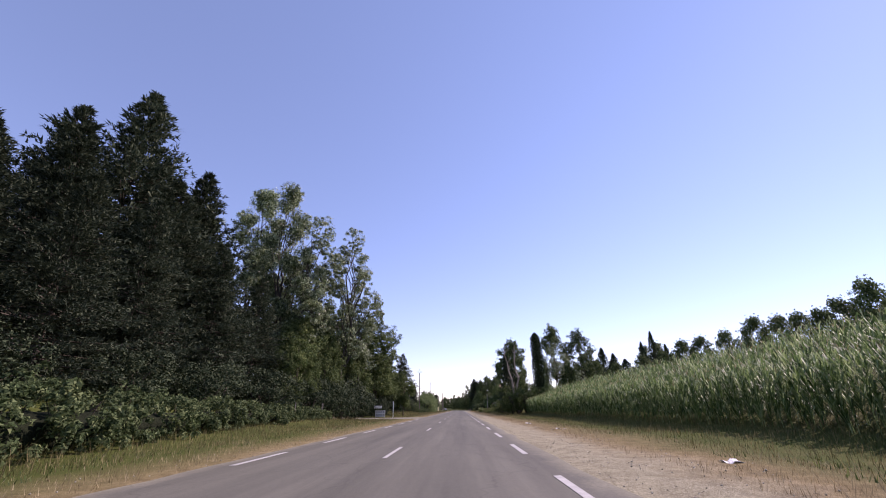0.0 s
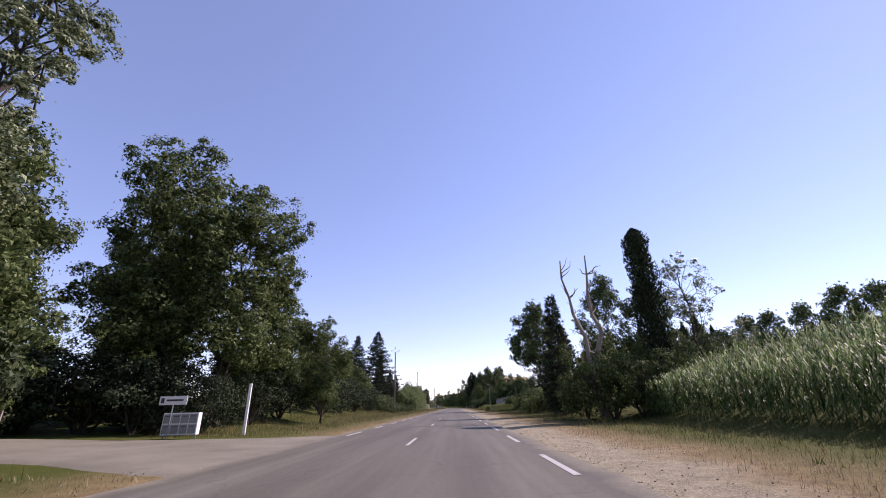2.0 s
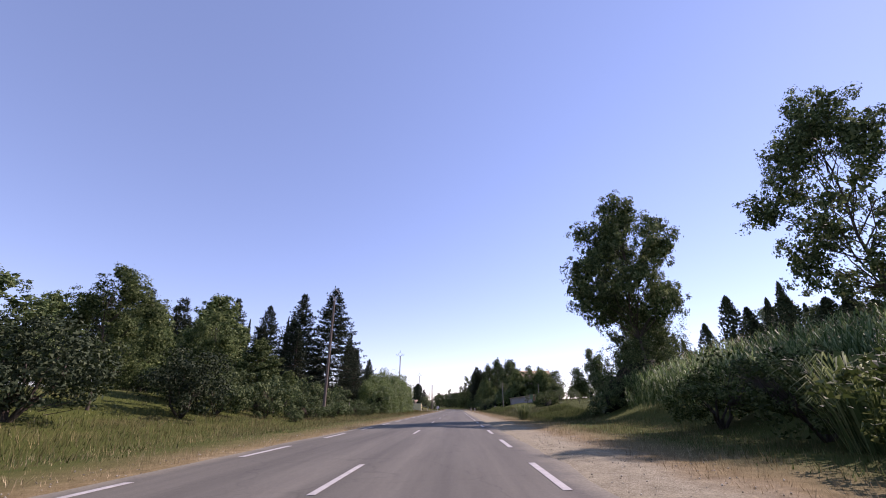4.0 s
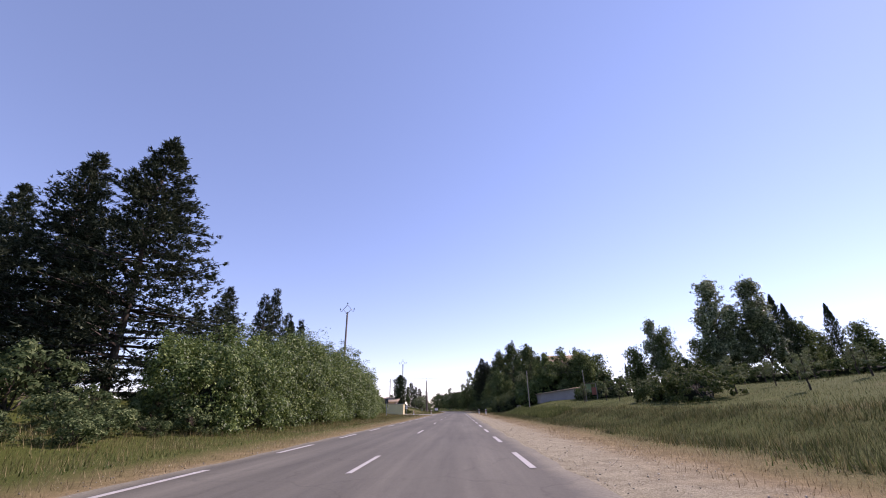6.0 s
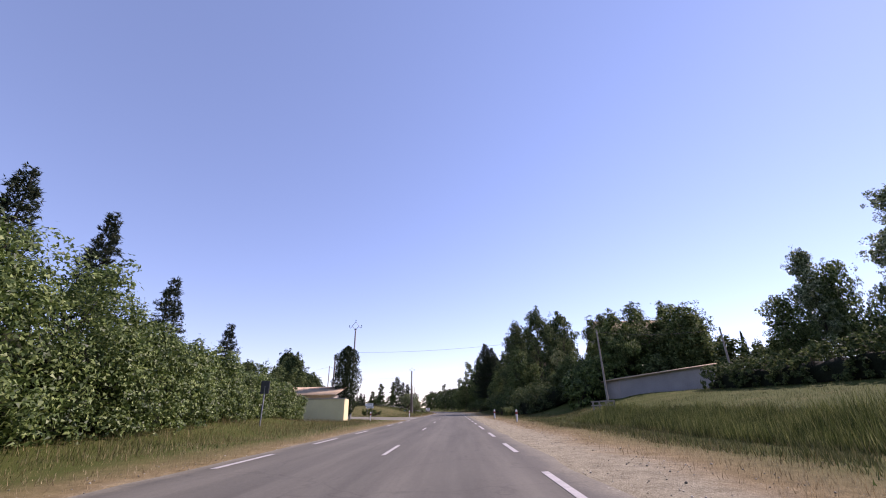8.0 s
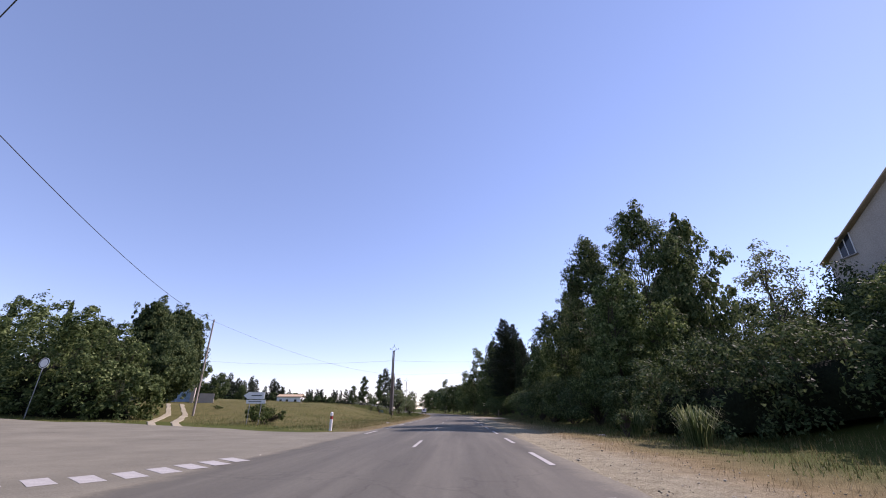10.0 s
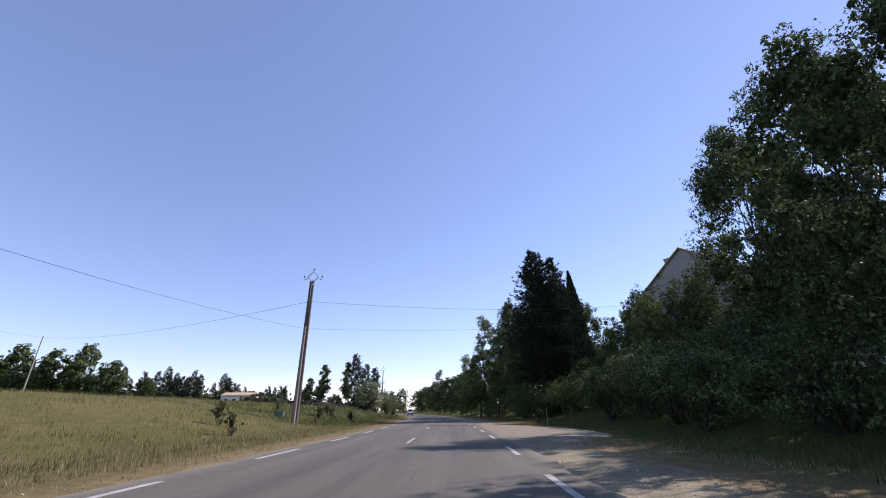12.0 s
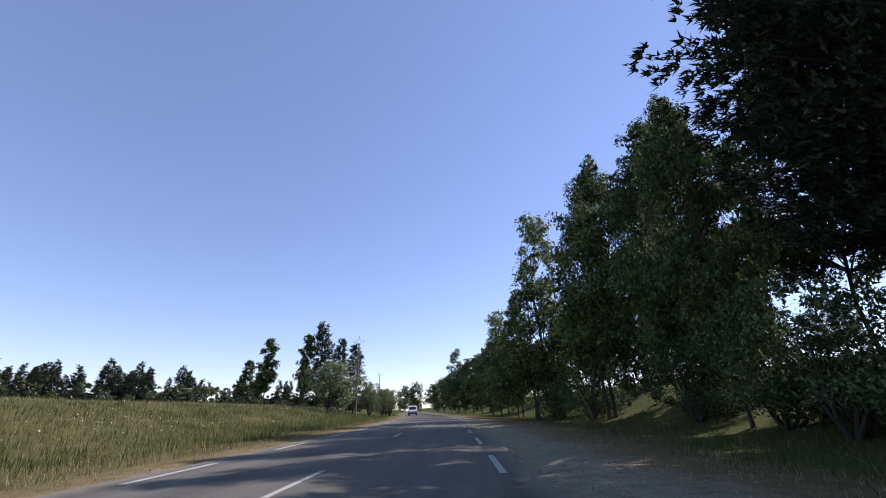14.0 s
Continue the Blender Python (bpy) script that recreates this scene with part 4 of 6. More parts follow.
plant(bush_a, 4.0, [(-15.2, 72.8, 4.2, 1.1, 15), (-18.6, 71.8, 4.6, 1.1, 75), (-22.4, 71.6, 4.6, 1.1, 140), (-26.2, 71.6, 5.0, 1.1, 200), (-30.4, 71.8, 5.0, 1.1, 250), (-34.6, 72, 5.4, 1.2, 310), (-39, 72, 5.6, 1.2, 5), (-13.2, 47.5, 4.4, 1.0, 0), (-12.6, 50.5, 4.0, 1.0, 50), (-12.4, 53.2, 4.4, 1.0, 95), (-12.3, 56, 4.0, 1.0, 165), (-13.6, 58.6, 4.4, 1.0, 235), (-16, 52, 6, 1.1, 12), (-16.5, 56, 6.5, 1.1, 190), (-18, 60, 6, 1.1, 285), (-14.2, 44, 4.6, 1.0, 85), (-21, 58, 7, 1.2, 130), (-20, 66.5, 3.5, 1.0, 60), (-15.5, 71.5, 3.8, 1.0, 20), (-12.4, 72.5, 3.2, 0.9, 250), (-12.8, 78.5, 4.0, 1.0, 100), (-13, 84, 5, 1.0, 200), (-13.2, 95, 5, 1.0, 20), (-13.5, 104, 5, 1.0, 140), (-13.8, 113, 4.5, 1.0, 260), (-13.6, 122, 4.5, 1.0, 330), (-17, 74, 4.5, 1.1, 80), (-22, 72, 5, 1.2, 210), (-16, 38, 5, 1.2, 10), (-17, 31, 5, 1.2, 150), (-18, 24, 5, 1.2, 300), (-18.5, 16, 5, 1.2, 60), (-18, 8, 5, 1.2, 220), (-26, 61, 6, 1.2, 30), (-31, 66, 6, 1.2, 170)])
hedge("bramble_thicket", "sprawling dark green bramble thicket on the verge", M["leaf_dark"], 51, [(-11.4, -6, 5, 2.2), (-11.2, 4, 5, 2.1), (-11.6, 12, 4.6, 1.8), (-12.4, 20, 4.0, 1.4), (-13, 28, 3.4, 1.1), (-13.4, 37, 3.0, 0.9), (-13.4, 45, 2.6, 0.8)], 1900, 0.13, 0.1, "bramble", 0.5)

# ------------------------------------------------------------ first stretch, right: maize, ivy column, dead tree
maize("maize_crop", 61, 13.6, 42, -8, 78, 2.25)
maize("maize_crop", 62, 15.5, 36, 98, 133, 2.7)
ivy = column("ivy_clad_cypress", "dark columnar cypress clad in ivy", M["leaf_cypress_and_shade"], 71, 15, 1.3, 15000, 0.6, 0.3, 0.0, 0.07)
plant(ivy, 15, [(17.1, 81, 15.1, 1.0, 0)])
open_tree = broadleaf("broadleaf_tree", "airy broadleaf tree with gaps in its crown", M["leaf_poplar"], 72, 12.5, 3.4, 4.5, 9, 150, 30, 0.2, 0.15, 0.42, core=0.0)
plant(open_tree, 12.5, [(21, 82, 13.3, 1.0, 0), (26, 84, 8, 1.1, 120)])


def dead_tree():
    rng = np.random.default_rng(73)
    ob = thing("dead_tree", "bleached dead tree with two bare split stems", "dead tree", m=spot(12.9, 82))
    segs = []
    for tip, r in (((-1.9, 0.5, 12.8), 0.26), ((0.0, -0.4, 12.9), 0.28)):
        base = np.array([tip[0] * 0.1, 0, 0.0])
        stem = bent(base - (0, 0, 0.3), tip, r, 0.05, rng, 8, 0.012)
        segs += stem
        for k in range(3, 8):
            p = np.array(stem[k][0])
            for _ in range(3):
                a = rng.uniform(0, 2 * math.pi)
                e = p + (math.cos(a) * rng.uniform(0.5, 1.4), math.sin(a) * rng.uniform(0.5, 1.4), rng.uniform(0.5, 1.6))
                segs += bent(p, e, 0.06, 0.015, rng, 3, 0.08)
    part_mesh("stem", tube_mesh("stem", segs, M["dead_wood"], 6), ob)


dead_tree()
con_b = conifer("conifer", "narrow dark conifer beside the field", M["leaf_conifer"], 74, 12, 2.3, 0.8, 0.42, 10, 12, -0.05, 0.85, 0.3, tuft=5)
plant(con_b, 12, [(12.3, 92.5, 12.3, 1.0, 0), (14, 96, 9.5, 1.0, 90)])
bush_b = shrub("shrub", "tangled olive-green shrub on the verge", M["leaf_bramble"], 75, 3.0, 2.2, 4200, 0.15, 0.1)
plant(bush_b, 3.0, [(13.4, 83.5, 6.4, 0.7, 0), (15, 79, 4.5, 0.8, 60), (12.5, 79.6, 4.8, 0.85, 33), (13.6, 77.6, 4.2, 0.85, 160), (11.8, 83.5, 4.2, 0.8, 285), (17.5, 79, 5.4, 0.8, 10), (12.6, 88, 3.2, 1.0, 120), (12, 106, 3.2, 1.2, 200), (12.8, 112, 3.0, 1.1, 20), (13.4, 118, 3.0, 1.2, 250), (13.8, 100, 3.4, 1.0, 70)])
far_a = broadleaf("field_tree", "distant round-topped dark green tree", M["leaf_dark"], 81, 20, 6.5, 0.5, 13, 460, 18, 0.3, 0.25, 0.5, group="distant trees", core=0.5, lobe=2.0)
plant(far_a, 20, [(141, 192, 41, 0.85, 0), (148, 186, 40, 0.9, 40), (197, 190, 58, 0.8, 100), (186, 196, 50, 0.85, 160), (172, 192, 44, 0.85, 200), (160, 190, 42, 0.85, 250), (128, 195, 35, 0.9, 300), (118, 198, 33, 0.9, 20), (108, 196, 31, 0.9, 80), (98, 196, 26, 1.0, 140), (86, 192, 24, 1.0, 190), (43, 126, 14.5, 1.0, 0), (50, 128, 14, 1.1, 60), (57, 132, 13, 1.1, 130), (66, 140, 13, 1.1, 210), (77, 150, 14, 1.1, 260), (37, 130, 12, 1.1, 310), (215, 200, 50, 0.9, 30), (235, 205, 50, 0.9, 110)])

# ------------------------------------------------------------ second stretch, right: big tree at the field, banks, gardens
big = broadleaf("broadleaf_tree", "large dark broadleaf tree overhanging the verge", M["leaf_dark"], 91, 22, 8.2, 5.5, 22, 900, 46, 0.26, 0.2, 0.56, "bark", 1, 0.7)
plant(big, 22, [(19.6, 138.5, 23.8, 0.78, 0), (22.5, 144, 12, 0.9, 250)])


def reed_clump(seed, x, y, H, n=240, name="reed_clump", label="pale arching clump of giant reed"):
    rng = np.random.default_rng(seed)
    ob = thing(name, label, "reeds", "reed clumps", spot(x, y))
    V, F = [], []
    for k in range(n):
        a, t = rng.uniform(0, 2 * math.pi), rng.uniform(0, 1)
        p = np.array([math.cos(a), math.sin(a), 0]) * 0.35 * t * H
        d = np.array([math.cos(a), math.sin(a), 0])
        s = np.array([-math.sin(a), math.cos(a), 0])
        h = H * rng.uniform(0.55, 1.05)
        reach = H * rng.uniform(0.1, 0.55)
        pts = [p, p + d * reach * 0.25 + (0, 0, h * 0.6), p + d * reach * 0.7 + (0, 0, h), p + d * reach * 1.15 + (0, 0, h * 0.82)]
        w = 0.011 * H
        i = len(V)
        V += [pts[0] - s * w * 0.5, pts[0] + s * w * 0.5, pts[1] + s * w, pts[1] - s * w, pts[2] + s * w * 0.8, pts[2] - s * w * 0.8, pts[3], pts[3] + s * 0.004]
        F += [(i, i + 1, i + 2, i + 3), (i + 3, i + 2, i + 4, i + 5), (i + 5, i + 4, i + 7, i + 6)]
    tagged(part_mesh("foliage", mesh_from("foliage", V, [(F, 0)], [M["reed"]]), ob), kind="stuff")


reed_clump(1, 8.3, 141, 1.5)
reed_clump(2, 10.2, 269.0, 1.3)
reed_clump(3, 9.8, 262.5, 1.4)
reed_clump(4, 12.0, 109.5, 2.3)
rt = broadleaf("garden_tree", "rounded garden tree behind hedges", M["leaf_oak"], 93, 14, 5.0, 1.8, 12, 420, 18, 0.3, 0.24, 0.55, group="garden trees", core=0.2, lobe=2.1)
plant(rt, 14, [(33, 252, 14.6, 0.95, 0), (45, 250, 15, 0.9, 100), (53.5, 250, 20, 0.6, 200), (62, 252, 17, 0.8, 60), (69, 254, 17, 0.9, 140), (40, 262, 15, 1.0, 220), (90, 255, 22, 0.8, 320), (100, 262, 20, 0.9, 20), (112, 262, 22, 0.9, 90), (26, 262, 11, 1.0, 30)])
rt2 = broadleaf("poplar", "broad tall poplar in a garden", M["leaf_poplar"], 94, 24, 4.4, 3, 18, 480, 24, 0.3, 0.24, 0.5, group="garden trees", core=0.2, lobe=1.9)
plant(rt2, 24, [(67, 250, 32, 0.95, 60), (51, 251, 22, 0.8, 300), (77.5, 250, 32, 1.0, 0), (73, 253, 26, 0.9, 120), (81, 254, 27, 1.0, 210), (108, 236, 34, 0.9, 30), (116, 238, 36, 1.0, 170)])
cyp_r = column("cypress", "dark narrow garden cypress", M["leaf_cypress_and_shade"], 95, 16, 1.9, 3600, 0.4, 0.5)
plant(cyp_r, 16, [(83, 251, 27, 0.85, 0), (87, 253, 25, 0.8, 40), (95, 250, 24, 0.9, 80), (47.5, 262, 12, 0.6, 120), (110, 230, 40, 0.8, 20), (103, 228, 34, 0.9, 60), (118, 232, 33, 0.9, 200), (126, 235, 30, 0.9, 260), (56.5, 165, 18.5, 2.0, 10), (52, 167, 15, 2.2, 70), (61.5, 163, 17.5, 2.1, 120), (71, 200, 27.5, 1.4, 33), (64, 200, 20.5, 1.5, 80), (77, 202, 25, 1.5, 210), (47.5, 166, 12.5, 2.2, 200), (68, 166, 18.5, 2.2, 240)])

hedge("verge_thicket", "dark thicket under a large roadside tree", M["leaf_dark"], 156, [(14.8, 136.6, 2.4, 2.2), (16.8, 138.2, 3.8, 4.2), (19.4, 140, 4.6, 5.6), (23, 142, 5, 6.0)], 2000, 0.14, 0.1, "thicket", 0.5)
hedge("bramble_thicket", "dark bramble clump on a grassy bank", M["leaf_bramble"], 153, [(18.0, 176, 3, 1.8), (19.2, 181, 3.6, 2.2), (19.4, 187, 3, 1.6)], 1500, 0.15, 0.11, "bramble", 0.5)
young = broadleaf("young_tree", "young orchard tree with a thin trunk", M["leaf_willow"], 154, 2.8, 0.8, 0.9, 5, 40, 16, 0.16, 0.09, 0.18, group="orchard rows", core=0.0)
plant(young, 2.8, [(20.5 + 4.2 * r + 0.5 * math.sin(3 * k + r), 158 + 6.5 * k + 1.3 * r, lie(20.5 + 4.2 * r, 158 + 6.5 * k) + 2.3 + 0.6 * math.sin(5 * k + 2 * r), 1.0, 47 * k) for r in range(4) for k in range(9)])

# ------------------------------------------------------------ second stretch, left: trees, dark firs, hedge
rnd = broadleaf("broadleaf_tree", "rounded dense tree at the verge", M["leaf_oak"], 101, 12, 5.4, 0.4, 15, 500, 32, 0.3, 0.23, 0.55)
plant(rnd, 12, [(-24, 140, 12.6, 1.15, 0), (-32, 141, 12.3, 1.15, 110), (-18.8, 141, 8.0, 1.1, 200), (-27.5, 136, 10, 1.2, 60), (-38, 136, 12, 1.0, 220), (-17, 144, 5.0, 1.1, 300), (-45, 142, 12, 1.0, 40), (-22.5, 130, 9, 0.9, 170)])
fir = conifer("fir_tree", "dark dense fir with spreading layered boughs", M["leaf_conifer"], 102, 22, 7.6, 0.3, 0.66, 13, 28, -0.1, 0.92, 0.31, ragged=0.45, tuft=8)
plant(fir, 22, [(-22.6, 176.5, 24, 1.15, 0), (-36.5, 178, 21, 1.0, 160), (-32.5, 181, 19, 1.0, 320), (-29.0, 176.5, 23, 1.0, 80), (-39, 170, 20.5, 0.9, 240), (-19.5, 184, 12.5, 1.1, 40), (-20, 200, 12.5, 0.9, 310)])
cyp_l = column("cypress", "slim dark pointed cypress among firs", M["leaf_cypress_and_shade"], 103, 20, 1.5, 4200, 0.4, 0.45, 0.0, 0.7)
plant(cyp_l, 20, [(-50, 184, 25, 0.8, 0), (-47, 181, 20, 0.8, 50), (-55, 186, 23, 0.8, 100), (-61, 182, 21, 0.9, 150), (-42.5, 182, 19, 0.8, 190), (-35, 184, 20, 0.7, 250)])
plant(shrub("shrub", "mixed dark green verge shrub", M["leaf_dark"], 104, 3.0, 1.9, 3200, 0.2, 0.13, upright=0.6), 3.0,
      [(-15, 147, 4.6, 0.9, 0), (-13.8, 151, 3.0, 1.0, 70), (-14.2, 155.5, 3.4, 1.0, 140), (-13.4, 160, 2.6, 1.1, 210), (-13.8, 165, 2.8, 1.1, 280), (-13.2, 169.5, 3.0, 1.0, 350), (-17.5, 150, 5.5, 0.9, 40), (-18, 158, 5, 1.0, 110), (-17.5, 166, 5, 1.0, 180), (-12.6, 146.5, 2.2, 0.9, 260)] + [(-10.6 - 1.6 * ((k * 0.618) % 1), 131 + 2.1 * k, 1.0 + 1.1 * ((k * 0.37) % 1), 1.1, 47 * k) for k in range(19)] + [(-14, 126, 3.6, 1.0, 0), (-15, 130, 4.2, 1.0, 50), (-14, 134.5, 4.0, 1.0, 100), (-15.5, 138, 4.6, 1.0, 150), (-13.4, 140, 3.0, 1.0, 200), (-18, 128, 5.2, 1.0, 250), (-19, 134, 5.6, 1.0, 300), (-12.6, 130, 2.4, 1.0, 20)])
plant(shrub("shrub", "silver-leaved shrub at the foot of a pole", M["leaf_willow"], 105, 2.0, 1.2, 1500, 0.16, 0.1, upright=0.5), 2.0, [(-12.6, 144.6, 2.3, 1.0, 0), (-11.8, 150.5, 1.8, 1.0, 120)])
hedge("tall_hedge", "tall bright green clipped hedge by the verge", M["leaf_hedge"], 106, [(-12.4, 171, 5.0, 4.2), (-12.6, 180, 6, 5.8), (-12.8, 190, 6.6, 7.0), (-13.0, 203, 6.4, 6.8), (-13.4, 212, 5.4, 5.4), (-14.0, 219, 3.8, 4.0), (-14.8, 228, 3.0, 3.0), (-15.4, 241, 2.4, 2.6)], 4400, 0.155, 0.105, "hedge", 0.3)

# ------------------------------------------------------------ third stretch, left: junction, field, distance
plant(column("cypress", "bushy dark cypress by the pump house", M["leaf_cypress_and_shade"], 111, 11, 1.9, 10000, 0.3, 0.32, 0.0, 0.14), 11, [(-12.6, 252.0, 9.4, 1.15, 0)])
hedge("junction_hedge", "thick unclipped hedge at the side road", M["leaf_oak"], 112, [(-26.0, 281.4, 3.5, 3.8), (-27.6, 281.2, 5.5, 6.2), (-30, 281.5, 7, 7.4), (-36, 283, 7, 8.0), (-50, 287, 8, 8.8), (-66, 291, 8, 9)], 1900, 0.26, 0.2, "hedge", 0.5)
plant(broadleaf("garden_tree", "rounded dense lime tree behind a gate", M["leaf_dark"], 113, 10, 5.0, 2.0, 14, 420, 40, 0.24, 0.19, 0.4, top_heavy=0.2, group="garden trees", core=0.35, lobe=1.7), 10, [(-45, 312, 17.3, 0.72, 0), (-36.3, 295, 14, 0.62, 90), (-54, 306, 14, 0.9, 180), (-30, 290, 9, 0.8, 40)])
plant(column("cypress", "dark pointed cypress beyond the gardens", M["leaf_cypress_and_shade"], 114, 20, 2.0, 3000, 0.3, 0.6, 0.0, 0.6), 20, [(-80, 326, 22.5, 0.8, 0), (-88, 322, 22, 0.9, 50), (-94, 320, 25, 0.9, 100), (-72, 330, 18, 0.8, 150), (-101, 322, 22, 1.0, 190)])
plant(shrub("shrub", "dark shrub under road signs", M["leaf_bramble"], 115, 1.8, 1.5, 1700, 0.17, 0.12), 1.8, [(-14.6, 281.4, 1.9, 1.0, 0), (-16.6, 284, 1.6, 1.0, 100), (-36, 309.5, 4.5, 0.9, 200), (-44.5, 315.5, 4.5, 0.9, 250), (-29.5, 300.5, 1.8, 1.2, 30)])
far_c = conifer("field_conifer", "distant dark pointed conifer in a tree line", M["leaf_conifer"], 121, 12, 2.6, 0.4, 0.7, 8, 6, 0.0, 0.95, 0.6, group="distant tree line", tuft=3)
rng0 = random.Random(5)
rows = []
for k in range(84):
    x = -245 + 2.25 * k + rng0.uniform(-1.5, 1.5)
    y = 482 + rng0.uniform(-8, 10) + max(0, (x + 110) * 0.35)
    rows.append((x, y, lie(x, y) + rng0.uniform(8, 13.5) * (1.1 if x < -100 else 0.75), rng0.uniform(1.0, 1.5), rng0.uniform(0, 360)))
plant(far_c, 12, rows)
spruce = conifer("spruce", "dark pointed spruce with layered boughs", M["leaf_conifer"], 127, 12, 2.7, 0.4, 0.42, 10, 13, -0.22, 0.85, 0.26, ragged=0.35, tuft=5)
rows = [(-27, 206, 18, 0.9, 120), (-28.7, 213, 21, 0.85, 60), (-30, 222, 18.8, 0.9, 140), (-31, 231, 19.5, 0.9, 220), (-28.5, 238, 15, 1.0, 10), (-26, 246, 11.5, 1.1, 70), (-42, 30, 25, 1.2, 60), (-42, 20, 22, 1.2, 75), (-33, 22, 23, 1.2, 140), (-24, 13, 19.5, 1.05, 300), (-22, 6, 17.5, 1.15, 30)]
rows += [(-48, 168, 20, 1.3, 10), (-55, 168, 22, 1.2, 70), (-62, 172, 24, 1.2, 130), (-40, 165, 17, 1.3, 200), (-70, 176, 24, 1.3, 250), (-66, 168, 20, 1.3, 300)]
rows += [(-44, 176, 19, 1.1, 0), (-50, 170, 17, 1.3, 40), (-26, 168, 14, 1.2, 80), (-33, 169, 15, 1.2, 120), (-45, 184, 18, 1.2, 160), (-52, 176, 18, 1.2, 200), (-33, 200, 15, 1.1, 240), (-58, 174, 18, 1.3, 280)]
plant(spruce, 12, rows)
far_d = broadleaf("field_tree", "distant rounded tree in a tree line", M["leaf_dark"], 122, 9, 4.2, 0.6, 8, 220, 11, 0.42, 0.34, 0.45, group="distant tree line", core=0.2, lobe=1.5)
rows = []
for k in range(34):
    x = -230 + 5.4 * k + rng0.uniform(-2, 2)
    y = 474 + rng0.uniform(-8, 8) + max(0, (x + 110) * 0.5)
    rows.append((x, y, lie(x, y) + rng0.uniform(3, 5), rng0.uniform(1.1, 1.8), rng0.uniform(0, 360)))
rows += [(-96, 402, 18.5, 0.9, 50), (-103, 400, 17, 1.0, 90), (-90, 404, 14.5, 1.0, 170), (-110, 398, 18, 1.0, 20), (-84, 410, 10.5, 1.0, 210)]
for k in range(26):
    x = 29 + 4.0 * k + rng0.uniform(-1.5, 1.5)
    y = 258 + rng0.uniform(-9, 9)
    rows.append((x, y, lie(x, y) + rng0.uniform(5, 9.5) * (0.8 + 0.006 * k), rng0.uniform(0.9, 1.4), rng0.uniform(0, 360)))
plant(far_d, 9, rows)
plant(broadleaf("poplar", "dark upright poplar in a roadside group", M["leaf_dark"], 123, 16, 2.9, 1.5, 10, 260, 20, 0.4, 0.32, 0.5, group="far roadside group", lobe=1.4), 16, [(-37.3, 418, 15.4, 1.0, 0), (-42, 420, 11.5, 1.1, 60), (-31, 421, 16.5, 0.9, 130)])
plant(conifer("conifer", "dark ragged fir in a roadside group", M["leaf_conifer"], 124, 17, 3.4, 1.0, 0.7, 9, 9, -0.05, 0.5, 0.6, group="far roadside group", ragged=0.6, tuft=3), 17, [(-29.3, 423, 18, 1.0, 0), (-24.5, 430, 14.5, 1.0, 100), (-27, 428, 15.5, 0.9, 200)])
plant(shrub("willow_shrub", "pale grey-green willow shrub by the road", M["leaf_willow"], 125, 9, 4.6, 5200, 0.42, 0.2, "willow", "", 9, 0.7), 9, [(-22.3, 411, 9.8, 1.0, 0), (-19.5, 424, 7, 0.8, 100), (-19, 433, 6, 0.8, 200), (-20.5, 446, 6.5, 0.9, 40), (-25, 462, 7, 1.0, 140)])
plant(shrub("shrub", "low dark scrub at the field edge", M["leaf_bramble"], 126, 2.4, 2.2, 1600, 0.3, 0.2), 2.4, [(-33, 408, 3.5, 1.2, 0), (-41, 409, 3.4, 1.2, 60), (-50, 410, 3.4, 1.2, 120), (-58, 412, 4, 1.3, 180), (-68, 416, 4, 1.4, 240), (-78, 424, 4.5, 1.4, 300), (-27, 404, 3, 1.1, 20), (-90, 432, 5, 1.4, 80)])

# ------------------------------------------------------------ third stretch, right: wood along the road
wood_a = broadleaf("broadleaf_tree", "tall dark shaded tree of the roadside wood", M["leaf_dark"], 131, 20, 6.6, 2.2, 19, 520, 32, 0.26, 0.2, 0.56, "bark", 1, 0.6)
plant(wood_a, 20, [(20, 285.5, 22.8, 0.75, 0), (18.5, 306, 19.3, 0.7, 40), (24, 307, 19.5, 0.75, 130), (15.6, 309, 16, 0.75, 220), (11.6, 363, 16.5, 0.6, 90), (13.6, 369, 20, 0.7, 60), (18.8, 365, 20, 0.75, 20), (23.5, 363, 19, 0.75, 200), (29, 360, 9.5, 1.0, 110), (35, 356, 18, 0.8, 300), (24, 364, 12, 0.8, 150), (16, 289, 20.5, 0.75, 100), (13, 380, 24, 0.75, 330), (19, 376, 24, 0.9, 20), (21, 390, 20, 0.9, 110), (14.5, 396, 17, 0.85, 200), (24.5, 325, 24.5, 0.75, 75), (20.5, 316, 15, 0.8, 255), (30.5, 125, 26, 0.8, 150), (37.5, 123, 24, 0.85, 40)])
wood_b = broadleaf("broadleaf_tree", "spreading shaded tree at the verge", M["leaf_oak"], 132, 13, 5.6, 1.0, 15, 420, 34, 0.23, 0.18, 0.55, "bark", 2, 0.5)
plant(wood_b, 13, [(21, 376.5, 9, 1.0, 310), (20.5, 369, 6.5, 1.1, 190), (25, 381, 10, 1.0, 75), (20.9, 338.2, 13.4, 0.6, 55), (17.8, 338.5, 9.4, 0.65, 140), (14.6, 279.5, 12.5, 0.9, 0), (13.4, 293.5, 10.5, 0.85, 80), (13.0, 300.5, 10, 0.85, 160), (13.2, 369, 13, 0.8, 240), (11.0, 376, 17, 0.75, 320), (7.4, 388, 14.5, 0.9, 30), (6, 399, 12.5, 0.9, 110), (5, 410, 12, 0.9, 190), (19.3, 333, 11, 0.8, 15), (23.5, 331.5, 12.6, 0.75, 95), (28.5, 330, 13, 0.75, 175), (34, 329, 12.5, 0.8, 255)])
